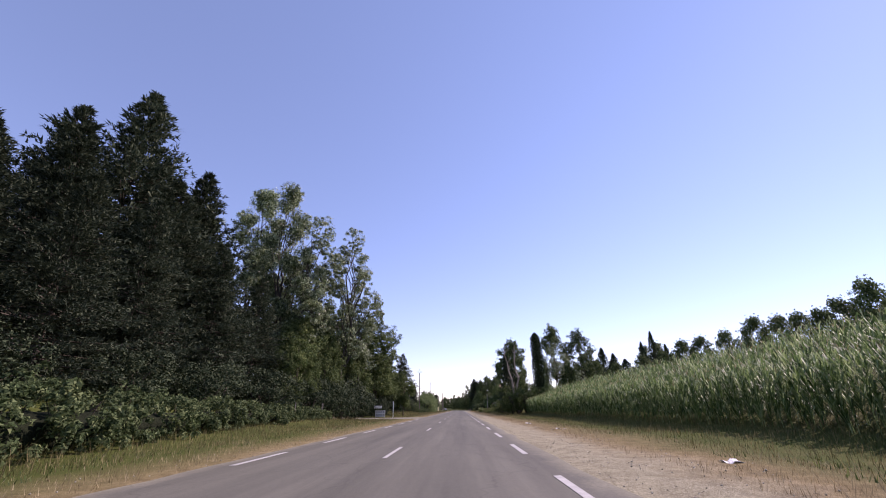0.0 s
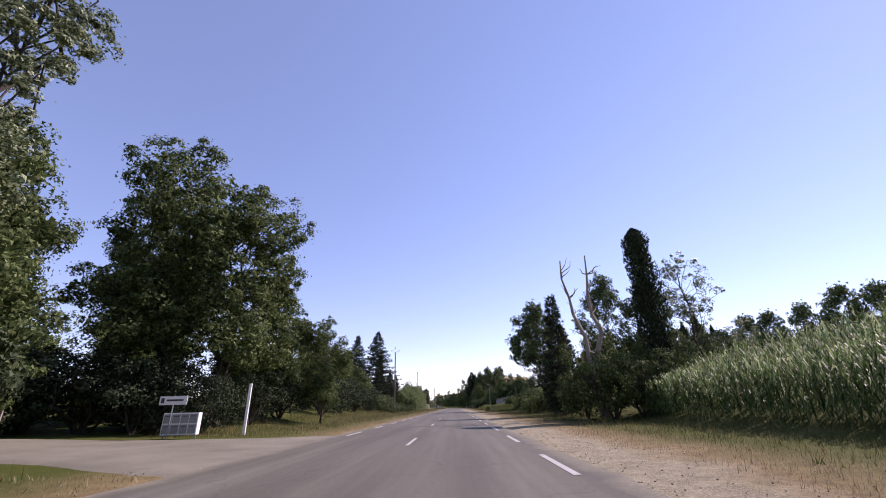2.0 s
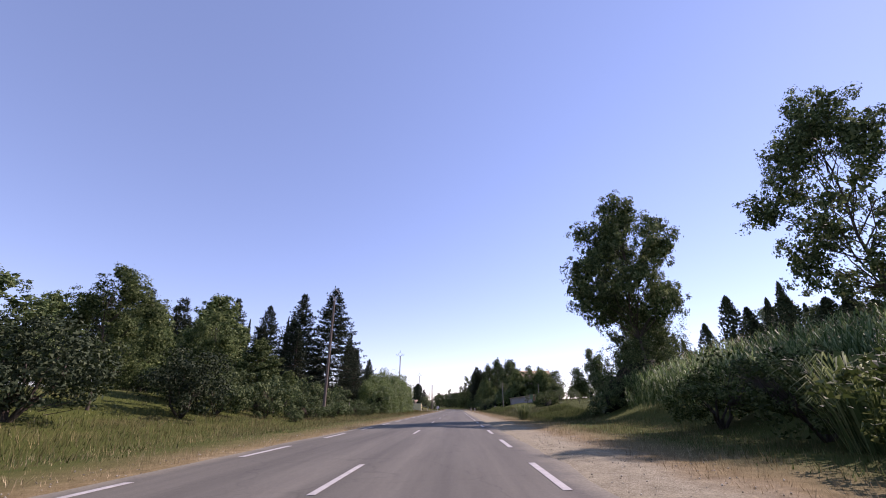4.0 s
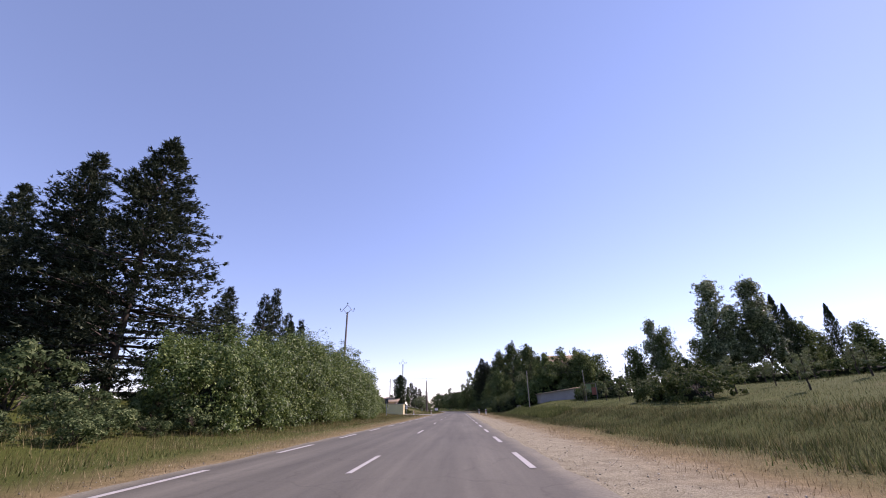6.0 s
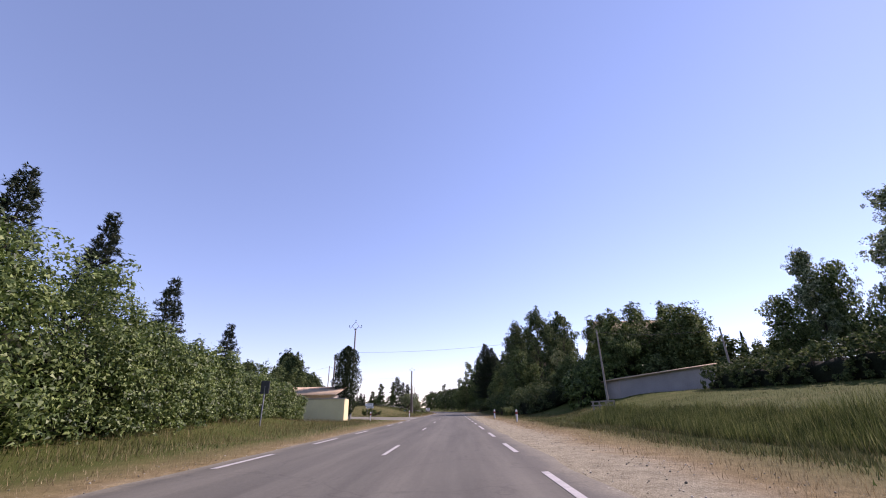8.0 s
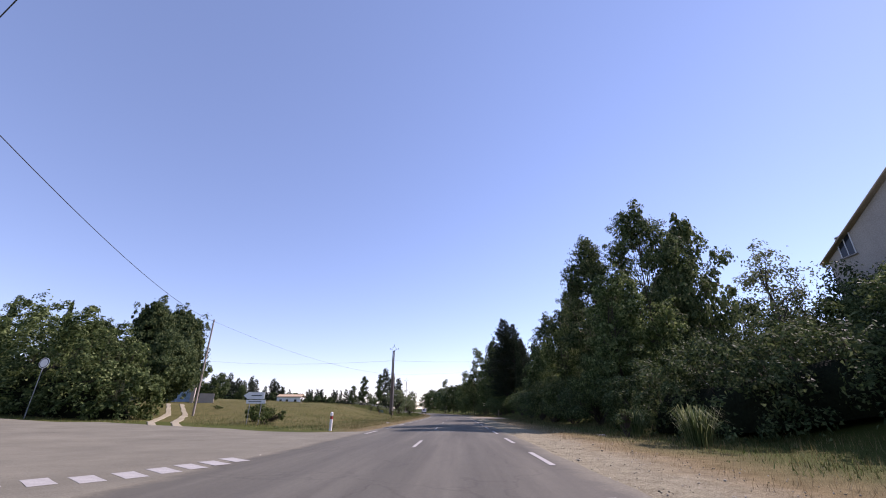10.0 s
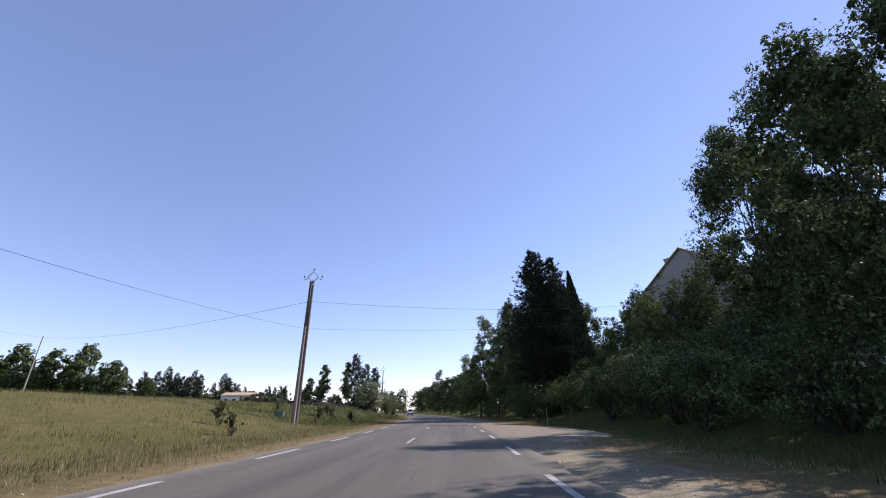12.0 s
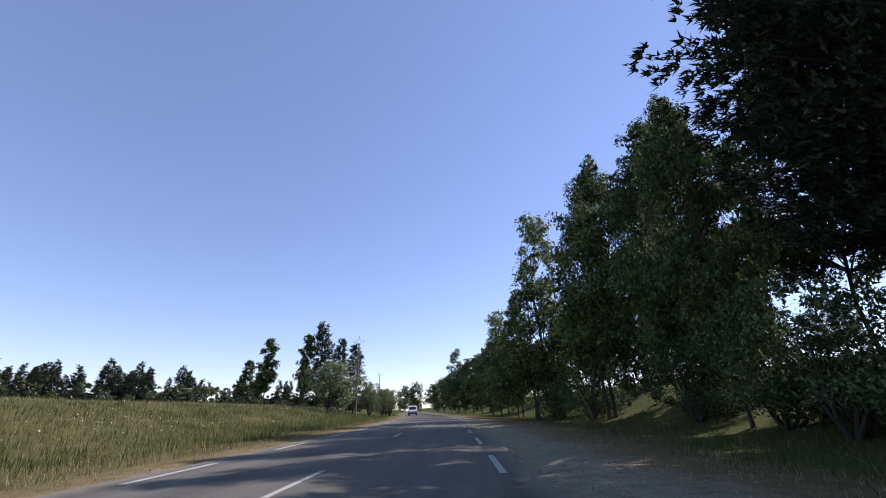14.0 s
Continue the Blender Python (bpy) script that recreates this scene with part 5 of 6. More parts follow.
wood_c = broadleaf("broadleaf_tree", "distant shaded tree lining the road", M["leaf_dark"], 140, 13, 5.4, 0.8, 12, 260, 28, 0.33, 0.26, 0.55, lobe=1.35)
plant(wood_c, 13, [(3.5, 422, 12.5, 0.9, 270), (1.5, 434, 12.5, 0.95, 350), (-0.5, 446, 13, 0.95, 70), (-3, 460, 13, 1.0, 150), (-5.5, 476, 13.5, 1.0, 230), (-9, 494, 14, 1.0, 310), (16, 418, 15, 1.0, 10), (14, 440, 15, 1.0, 50), (10, 462, 15, 1.0, 90), (5, 484, 15, 1.1, 130), (-14, 520, 14, 1.1, 200), (-20, 550, 14, 1.2, 250),
              (26.0, 287, 22.0, 0.6, 90), (32.5, 290, 13, 0.75, 180), (31, 306, 20, 0.75, 320), (28, 296, 19, 0.75, 300), (31, 362, 12, 0.75, 240), (31, 322, 26, 0.7, 165),
              (-33, 75, 13, 1.2, 0), (-40, 85, 13, 1.2, 60), (-31, 92, 12, 1.2, 120), (-38, 100, 12, 1.2, 180), (-46, 70, 14, 1.2, 240), (-37, 60, 15, 1.2, 300), (-28, 108, 10, 1.2, 30), (-26, 120, 9.5, 1.2, 90), (-34, 116, 11, 1.2, 150), (-44, 110, 12, 1.2, 210), (-45, 52, 16, 1.2, 270), (-42, 40, 16, 1.2, 330)])
plant(broadleaf("slender_tree", "slender open-crowned tree rising over the wood", M["leaf_poplar"], 133, 22, 3.4, 9, 8, 190, 20, 0.4, 0.3, 0.6, "pale_bark", core=0.0), 22, [(8.4, 387.5, 22, 1.0, 0), (4.5, 412, 16.5, 1.0, 120), (-4.5, 450, 16, 1.0, 200)])
plant(conifer("conifer", "large dark conifer with dense boughs beside a house", M["leaf_conifer"], 134, 23, 5.4, 4.0, 0.6, 12, 30, 0.2, 0.8, 0.27, ragged=0.5, tuft=8, bare=0.05), 23, [(14.0, 355.5, 24.8, 1.15, 0), (18.6, 357, 19.5, 1.1, 180), (16.2, 354, 23.0, 1.0, 250), (20.0, 356, 14.5, 0.9, 310), (15.2, 358, 22, 1.0, 120), (18.0, 354.5, 18, 0.9, 60)])
plant(column("cypress", "leaning dark pointed cypress by a house", M["leaf_cypress_and_shade"], 135, 16, 1.45, 12000, 0.4, 0.36, -0.04, 0.6), 16, [(15.9, 342, 16.6, 1.0, 0)])
bush_c = shrub("shrub", "grey-green shrub in front of a house", M["leaf_bramble"], 136, 4.0, 2.4, 6500, 0.13, 0.09)
plant(bush_c, 4.0, [(14.2, 345.5, 4.6, 0.8, 0), (17.8, 339, 7.0, 0.8, 70), (20.6, 337.5, 10.2, 0.8, 140), (18.8, 343, 8.4, 0.7, 10), (12.8, 350, 5.0, 0.9, 280), (14.8, 352.5, 5.4, 0.9, 200), (16, 349, 5, 0.8, 40), (18.5, 350.5, 6, 0.8, 160), (20.5, 347, 6.5, 0.8, 200), (16.2, 337.5, 7.5, 0.75, 230)])
plant(shrub("shrub", "dark shrub bank below shaded trees", M["leaf_dark"], 137, 4.0, 2.6, 7500, 0.13, 0.095), 4.0, [(17.6, 352.6, 6.4, 0.9, 20), (12.2, 354.5, 4.6, 0.9, 60), (14.4, 351.6, 5.2, 0.9, 140), (16.4, 357.5, 6, 0.9, 260), (11.4, 358.5, 4.6, 0.9, 310), (20.0, 353.2, 7.4, 0.9, 80), (22.6, 355, 8.0, 0.9, 150), (25.4, 357.5, 8.6, 0.9, 230), (30, 284, 9, 1.1, 35), (33, 292, 9, 1.1, 115), (30, 300, 9, 1.1, 190), (36.5, 285, 9.5, 1.2, 260), (24.5, 281, 7.5, 1.0, 345), (28, 303.5, 8.5, 1.0, 70), (23.6, 271.5, 9.6, 0.8, 10), (24.2, 267, 9.2, 0.8, 95), (23.8, 263, 9.0, 0.8, 170), (13.4, 276, 4.4, 1.0, 0), (14.5, 268, 4.2, 1.0, 60), (17.5, 262, 5, 1.0, 120), (13.2, 283, 4.5, 1.0, 180), (12.6, 289.5, 4.6, 1.0, 240), (12.4, 297, 4.6, 1.0, 300), (12.6, 304.5, 4.6, 1.0, 20), (14.2, 311, 5, 1.0, 80), (21, 312, 6.5, 1.1, 140), (26, 314, 8, 1.0, 200), (11.8, 361.5, 4.0, 0.9, 260), (11.6, 367, 4.2, 0.9, 320), (9.6, 378, 4.2, 0.9, 30), (8.5, 384, 4.2, 0.9, 90), (23, 266, 6, 1.1, 150), (30, 268, 6, 1.1, 210), (21, 283, 8, 1.0, 70), (25, 286, 9, 1.0, 130), (21.5, 291, 8.5, 1.0, 250), (26, 295, 9, 1.0, 10), (27.5, 280.5, 9, 1.0, 330), (21, 300, 8, 1.0, 200), (31, 334, 9, 1.1, 40), (37, 336, 9, 1.1, 100)])
plant(broadleaf("slender_tree", "young thin tree with sparse pale leaves", M["leaf_willow"], 138, 6, 1.8, 2.2, 6, 70, 26, 0.15, 0.11, 0.4, core=0.0), 6, [(20.0, 270, 10.8, 1.0, 0), (29, 330, 9.5, 1.0, 100)])
plant(broadleaf("field_tree", "distant dark trees closing the road", M["leaf_dark"], 139, 15, 6.0, 1.0, 10, 260, 16, 0.5, 0.4, 0.7, group="distant trees", lobe=1.5), 15, [(-45, 600, 15, 1.1, 0), (-62, 610, 14, 1.1, 60), (-80, 640, 16, 1.2, 120), (-20, 590, 17, 1.2, 180), (-34, 570, 15, 1.0, 240), (-60, 560, 10, 1.0, 300), (-50, 540, 9, 0.9, 30), (-100, 650, 15, 1.2, 90), (0, 600, 18, 1.2, 150)])
hedge("far_hedgerow", "dark hedgerow along the far edge of the field", M["leaf_dark"], 143, [(-245, 467, 6, 6.5), (-190, 469, 6, 6.5), (-130, 473, 6, 6), (-95, 480, 6, 5.5), (-62, 500, 6, 5), (-40, 520, 6, 5)], 130, 0.6, 0.5, "hedgerow", 0.5)
hedge("roadside_thicket", "dark tangled thicket below garden walls", M["leaf_dark"], 144, [(12.8, 272, 4.5, 3.4), (14.2, 266, 5, 3.8), (17.5, 261, 5.5, 4.0), (24, 260, 6, 4.2), (33, 262, 6, 4.6)], 1500, 0.17, 0.12, "thicket", 0.6)
plant(broadleaf("garden_tree", "leafy fruit tree beside the beige house", M["leaf_oak"], 145, 12, 4.4, 2.0, 12, 320, 38, 0.2, 0.16, 0.5, group="garden trees"), 12, [(25.5, 262, 15.5, 0.9, 0), (21.6, 268, 7.0, 0.9, 120)])
hedge("garden_thicket", "high dark thicket of shrubs screening a house", M["leaf_dark"], 146, [(16.8, 345.5, 3, 4.8), (18.6, 344.5, 3.4, 6.6), (20.4, 342.8, 3.4, 7.4), (21.8, 340, 4, 8.6), (23.4, 336, 4.4, 9), (24, 330, 4.5, 9.6)], 2600, 0.17, 0.12, "thicket", 0.45)
plant(broadleaf("garden_tree", "small dense tree near the shed", M["leaf_oak"], 147, 9, 4.0, 1.0, 11, 260, 34, 0.21, 0.17, 0.5, group="garden trees"), 9, [(22, 256, 9.5, 1.0, 0), (18.6, 259, 8, 1.0, 120), (29, 258, 15.5, 1.0, 240), (24.5, 254, 13.5, 0.8, 60), (33.5, 256, 15, 0.9, 10)])
# added shrubs: their dark leaves fill a slope that lies in deep shade
plant(shrub("shrub", "dark low shrub added where shade covers the forecourt's edge", M["leaf_dark"], 148, 4.0, 2.4, 6500, 0.14, 0.1), 4.0, [(13.4, 317.5, 4.2, 1.0, 0), (14.2, 321.5, 4.6, 1.0, 60), (14.6, 326, 5.0, 1.0, 130), (14.0, 331, 4.6, 1.0, 200), (18, 320, 6, 1.1, 260), (18.5, 325, 6.5, 1.1, 320), (18, 330.5, 6.5, 1.1, 30), (23, 318, 7.5, 1.2, 90), (23, 324, 8, 1.2, 150)])
plant(shrub("shrub", "rounded dark bush in the field by the farmhouse", M["leaf_dark"], 149, 4.0, 2.8, 1800, 0.4, 0.3, group="field bushes"), 4.0, [(-53, 424, 7.4, 0.9, 0), (-57, 425, 7.8, 0.9, 90), (-61, 426, 7.4, 0.9, 200), (-64.5, 427, 6.6, 0.9, 10)])
# ------------------------------------------------------------ poles and cables
def insulator(parent, x, y, z, tilt=0.0):
    segs = [((x, y, z), (x, y, z + 0.06), 0.03, 0.03), ((x, y, z + 0.06), (x, y, z + 0.12), 0.09, 0.05), ((x, y, z + 0.13), (x, y, z + 0.19), 0.08, 0.045), ((x, y, z + 0.19), (x, y, z + 0.27), 0.035, 0.025)]
    return part_mesh("insulator", tube_mesh("insulator", segs, M["glass_insulator"], 8), parent, "green glass insulator")


def power_pole(x, y, top, twin=False, grey=False, turn=0.0, concrete=False):
    """A wooden pole with an arched steel bracket and three insulators."""
    ob = thing("power_pole", "tall pale concrete power pole with arched steel bracket" if concrete else "tall twin wooden power pole with arched steel bracket" if twin else "tall weathered wooden power pole with arched steel bracket", "power pole", "power poles", spot(x, y, turn))
    h = top - lie(x, y) - 1.0
    mat = M["concrete" if concrete else "pole_grey" if grey else "pole_wood"]
    part_mesh("pole", tube_mesh("pole", [((0, 0, -0.3), (0, 0, h), 0.17, 0.11)], mat, 12), ob)
    if twin:
        part_mesh("pole", tube_mesh("pole", [((-0.3, 0.05, -0.3), (-0.26, 0.05, h - 0.05), 0.16, 0.1)], mat, 12), ob)
    segs = []
    for s in (-1, 1):
        pts = [(0, -0.14, h - 0.55), (0.16 * s, -0.14, h - 0.05), (0.52 * s, -0.14, h + 0.34), (0.0, -0.14, h + 0.92)]
        segs += [(pts[i], pts[i + 1], 0.035, 0.035) for i in range(3)]
        hook = [(0.52 * s, -0.14, h + 0.34), (0.62 * s, -0.14, h + 0.12), (0.76 * s, -0.14, h + 0.06), (0.86 * s, -0.14, h + 0.14), (0.88 * s, -0.14, h + 0.26)]
        segs += [(hook[i], hook[i + 1], 0.03, 0.028) for i in range(4)]
    segs.append(((0, -0.14, h + 0.9), (0, -0.14, h + 1.02), 0.03, 0.025))
    part_mesh("bracket", tube_mesh("bracket", segs, M["steel"], 6), ob, "galvanised arched bracket")
    for zz in (h - 0.5, h - 0.15):
        part_mesh("clamp", tube_mesh("clamp", [((0, 0, zz), (0, 0, zz + 0.06), 0.135, 0.135)], M["steel"], 10), ob)
    for ix, iz in ((-0.88, h + 0.25), (0.88, h + 0.25), (0, h + 1.0)):
        insulator(ob, ix, -0.14, iz)
    if concrete:
        part_mesh("band", tube_mesh("band", [((0, 0, 0.75), (0, 0, 1.15), 0.178, 0.172)], M["dark_bar"], 12), ob, "black painted band")


def phone_pole(x, y, top, r=0.1, grey=True):
    ob = thing("telephone_pole", "slim weathered wooden telephone pole", "telephone pole", "telephone poles", spot(x, y))
    h = top - lie(x, y)
    part_mesh("pole", tube_mesh("pole", [((0, 0, -0.3), (0, 0, h), r * 1.3, r * 0.8)], M["pole_grey" if grey else "pole_wood"], 9), ob)
    part_mesh("fitting", tube_mesh("fitting", [((-0.12, 0, h - 0.25), (0.12, 0, h - 0.25), 0.03, 0.03), ((0, -0.1, h - 0.45), (0, 0.12, h - 0.3), 0.03, 0.03)], M["steel"], 6), ob)
    return (x, y, lie(x, y) + h - 0.25)


def white_post(x, y, h):
    """A square white post with a chamfered head at the mouth of the drive."""
    ob = thing("white_post", "square white concrete post beside a drive", "post", m=spot(x, y, 8))
    part("shaft", box(-0.065, -0.065, -0.3, 0.065, 0.065, h, 0.012), M["white_paint"], ob)
    part("cap", box(-0.075, -0.075, h + 0.001, 0.075, 0.075, h + 0.05, 0.02), M["concrete"], ob)


def cable(p, q, sag, r, label="thin dark overhead cable"):
    p, q = np.array(p), np.array(q)
    n = 18
    pts = [p + (q - p) * k / n - np.array((0, 0, 4 * sag * (k / n) * (1 - k / n))) for k in range(n + 1)]
    ob = new("overhead_cable", path_mesh("overhead_cable", pts, r, M["wire"], 5))
    return tagged(ob, label, "cable", "overhead cables")


power_pole(-14.5, 86.0, 14.5)
power_pole(-12.0, 142.2, 14.0, grey=False)
power_pole(-12.0, 198.0, 14.0, grey=True)
power_pole(-12.3, 254.2, 13.2, concrete=True)
power_pole(-12.2, 333.6, 14.2, twin=True)
power_pole(-19.2, 414.6, 13.2, grey=False)
power_pole(-34, 490, 14.0)
tel_a = phone_pole(-11.7, 331.7, 8.3)
tel_b = phone_pole(-27.2, 292, 11.0)
tel_c = phone_pole(-100, 392, 19.0, 0.14)
tel_d = phone_pole(17.0, 240, 8.7, 0.09)
tel_e = phone_pole(28.6, 238, 8.4, 0.09)
tel_f = phone_pole(-16.2, 258.5, 9.0, 0.12)
white_post(-9.6, 71.6, 2.55)
cable((-12.2, 333.4, 11.0), (25.3, 347.0, 13.6), 0.7, 0.012)
cable(tel_a, (24.6, 348.3, 12.2), 0.7, 0.008)
cable((-12.2, 333.4, 11.0), tel_c, 1.4, 0.016)
cable(tel_a, tel_b, 1.2, 0.012)
cable((-12.3, 254.2, 9.3), tel_b, 0.9, 0.016)
cable((-12.3, 254.2, 8.8), tel_d, 0.6, 0.012)
cable((-12.3, 254.2, 9.2), tel_f, 0.1, 0.012)
cable(tel_d, tel_e, 0.4, 0.012)
cable(tel_b, tel_c, 2.0, 0.012)


# ------------------------------------------------------------ road furniture
def bollard(x, y, h=1.1):
    """A white plastic junction post with a red band and a chamfered top."""
    ob = thing("marker_post", "white road marker post with a red band", "marker post", "marker posts", spot(x, y))
    part_mesh("post", tube_mesh("post", [((0, 0, -0.1), (0, 0, h * 0.62), 0.085, 0.085), ((0, 0, h * 0.62), (0, 0, h * 0.8), 0.083, 0.083), ((0, 0, h * 0.8), (0, 0, h * 0.95), 0.085, 0.085), ((0, 0, h * 0.95), (0, 0, h), 0.085, 0.012)], M["white_paint"], 14), ob)
    part_mesh("band", tube_mesh("band", [((0, 0, h * 0.63), (0, 0, h * 0.79), 0.089, 0.089)], M["red_band"], 14), ob, "red reflective band")
    part_mesh("base", tube_mesh("base", [((0, 0, -0.02), (0, 0, 0.05), 0.12, 0.1)], M["dark_bar"], 14), ob)


for bx, by in ((-6.3, 272.4), (6.6, 250.4), (7.4, 237.0), (-9.2, 252.4)):
    bollard(bx, by)


def arrow_sign(x, y, turn):
    """Two white direction boards, the upper one pointed, on two steel posts."""
    ob = thing("direction_sign", "two white direction boards on steel posts, upper one pointed", "road sign", m=spot(x, y, turn))
    for px in (-0.45, 0.5):
        part_mesh("post", tube_mesh("post", [((px, 0.04, -0.2), (px, 0.04, 2.5), 0.03, 0.03)], M["steel"], 8), ob)
    bm = bmesh.new()
    pts = [(-1.05, 2.2), (-0.68, 2.46), (0.68, 2.46), (0.68, 1.94), (-0.68, 1.94)]
    f = bm.faces.new([bm.verts.new((px, 0, pz)) for px, pz in pts])
    ex = bmesh.ops.extrude_face_region(bm, geom=[f])
    for v in ex["geom"]:
        if isinstance(v, bmesh.types.BMVert):
            v.co.y += 0.03
    bmesh.ops.recalc_face_normals(bm, faces=bm.faces)
    upper = part("board", bm, M["white_paint"], ob)
    lower = part("board", box(-0.76, 0, 1.6, 0.82, 0.03, 1.88, 0.004), M["white_paint"], ob)
    part("lettering", box(-0.4, -0.006, 2.17, 0.45, -0.001, 2.24), M["dark_bar"], upper)
    part("lettering", box(-0.55, -0.006, 1.71, 0.5, -0.001, 1.77), M["dark_bar"], lower)


arrow_sign(-15.0, 280.4, 0)


def round_sign(x, y, z):
    """A round white sign on a steel post at the hedge."""
    ob = thing("round_sign", "round white road sign on a steel post in a hedge", "road sign", m=Matrix.Translation((x, y, lie(x, y))))
    h = z - lie(x, y)
    part_mesh("post", tube_mesh("post", [((0, 0.04, -0.2), (0, 0.04, h + 0.2), 0.03, 0.03)], M["steel"], 8), ob)
    disc = part_mesh("disc", tube_mesh("disc", [((0, 0.03, h), (0, 0.0, h), 0.4, 0.4), ((0, 0.0, h), (0, -0.002, h), 0.4, 0.0)], M["white_paint"], 24), ob)
    part_mesh("rim", tube_mesh("rim", [((0, -0.004, h), (0, -0.01, h), 0.36, 0.3)], M["dark_bar"], 24), disc)


round_sign(-30.6, 277.3, 4.4)


def post_boxes(x, y):
    """A white cabinet of letter boxes on legs, with a small board above."""
    ob = thing("letter_box_cabinet", "white metal cabinet of letter boxes on legs", "letter boxes", m=spot(x, y, 6, 0.82, 1.0))
    body = part("cabinet", box(-0.95, -0.2, 0.22, 0.95, 0.2, 1.16, 0.012), M["white_paint"], ob)
    for r in range(2):
        for k in range(4):
            d = part("flap", box(-0.9 + 0.46 * k, -0.222, 0.28 + 0.44 * r, -0.48 + 0.46 * k, -0.2, 0.66 + 0.44 * r, 0.008), M["steel"], body)
            part("slot", box(-0.82 + 0.46 * k, -0.228, 0.56 + 0.44 * r, -0.56 + 0.46 * k, -0.221, 0.59 + 0.44 * r), M["dark_bar"], d)
    for px in (-0.85, 0.85):
        part("leg", box(px - 0.03, -0.03, -0.2, px + 0.03, 0.03, 0.24), M["steel"], ob)
    sg = thing("name_board", "small white direction board on a post", "road sign", m=spot(x - 0.3, y - 0.45, 4))
    part_mesh("post", tube_mesh("post", [((0, 0.03, -0.2), (0, 0.03, 1.9), 0.025, 0.025)], M["steel"], 8), sg)
    b = part("board", box(-0.62, -0.02, 1.5, 0.62, 0.012, 1.88, 0.006), M["white_paint"], sg)
    part("lettering", box(-0.3, -0.026, 1.66, 0.45, -0.021, 1.74), M["dark_bar"], b)
    part("emblem", box(-0.55, -0.026, 1.58, -0.4, -0.021, 1.8), M["dark_bar"], b)


post_boxes(-11.3, 69.0)


def box_on_post(x, y):
    ob = thing("sign_box", "dark back of a sign on a steel post by a hedge", "road sign", m=spot(x, y))
    part_mesh("post", tube_mesh("post", [((0, 0, -0.2), (0, 0, 2.6), 0.05, 0.05)], M["steel"], 8), ob)
    part("panel", box(-0.3, -0.04, 2.1, 0.3, 0.04, 2.95, 0.02), M["dark_bar"], ob)


box_on_post(-11.4, 226)


def notice_boards(x, y):
    ob = thing("notice_board", "faded green and red notice boards on posts", "notice board", m=spot(x, y, 12, 0.7))
    for px in (-1.3, 1.3):
        part("post", box(px - 0.07, -0.07, -0.2, px + 0.07, 0.07, 3.6, 0.01), M["pole_grey"], ob)
    part("panel", box(-1.2, -0.06, 1.7, 0.1, 0.0, 3.5, 0.01), M["board_green"], ob, "faded green panel")
    part("panel", box(0.16, -0.06, 1.2, 1.2, 0.0, 2.7, 0.01), M["board_red"], ob, "faded red panel")
    part("roof", box(-1.5, -0.3, 3.55, 1.5, 0.3, 3.66, 0.02), M["pole_wood"], ob)


notice_boards(22.2, 213.5)


def litter(x, y, seed):
    rng = random.Random(seed)
    bm = bmesh.new()
    bmesh.ops.create_grid(bm, x_segments=4, y_segments=3, size=0.16)
    for v in bm.verts:
        v.co.z = 0.05 + rng.uniform(-0.04, 0.07)
        v.co.x *= 1.5
    me = bpy.data.meshes.new("litter")
    bm.to_mesh(me)
    bm.free()
    me.materials.append(M["litter"])
    ob = new("litter", me)
    ob.modifiers.new("thickness", "SOLIDIFY").thickness = 0.006
    ob.matrix_basis = spot(x, y, rng.uniform(0, 180))
    tagged(ob, "crumpled white paper litter on the verge", "litter", "litter")


for k, (lx, ly) in enumerate(((6.9, 33.5), (7.4, 9.5), (7.2, 24), (9.0, 270.4), (-13.5, 43.5), (-5.6, 289))):
    litter(lx, ly, k)


def stakes():
    """Short marker stakes in the verge."""
    st = thing("stake", "thin grey wooden stake in the grass", "stake", "stakes", spot(-12.2, 35.5))
    part_mesh("pole", tube_mesh("pole", [((0, 0, -0.2), (0, 0, 1.5), 0.035, 0.03)], M["pole_grey"], 6), st)
    for x, y in ((-12.4, 43.0), (-12.9, 44.8), (-13.5, 63), (9.8, 335.5), (-13.2, 152), (-13.4, 158)):
        copy_thing(st, spot(x, y))


stakes()


# ------------------------------------------------------------ buildings
def tiled_roof(name, parent, x0, x1, y0, y1, z0, z1, mat, pitch=0.24):
    """A single slope of round tiles that rises from (y0, z0) to (y1, z1), in rolls that run up the slope."""
    n = max(2, int((x1 - x0) / pitch))
    prof = [(0.0, 0.0), (0.2, 0.06), (0.5, 0.085), (0.8, 0.06)]
    V, F = [], []
    xs = [(x0 + (x1 - x0) * (k + px) / n, pz) for k in range(n) for px, pz in prof] + [(x1, 0.0)]
    for r in range(2):
        y, z = (y0, z0) if r == 0 else (y1, z1)
        V += [(x, y, z + pz) for x, pz in xs]
    for r in range(2):
        y, z = (y0, z0) if r == 0 else (y1, z1)
        V += [(x, y, z - 0.08) for x, pz in xs]
    m = len(xs)
    F = [(k, k + 1, m + k + 1, m + k) for k in range(m - 1)] + [(2 * m + k + 1, 2 * m + k, 3 * m + k, 3 * m + k + 1) for k in range(m - 1)]
    F += [(2 * m + k, 2 * m + k + 1, k + 1, k) for k in range(m - 1)] + [(m + k, m + k + 1, 3 * m + k + 1, 3 * m + k) for k in range(m - 1)]
    F += [(0, m, 3 * m, 2 * m), (m - 1, 3 * m - 1, 4 * m - 1, 2 * m - 1)]
    return part_mesh(name, mesh_from(name, V, [(F, 0)], [mat]), parent)


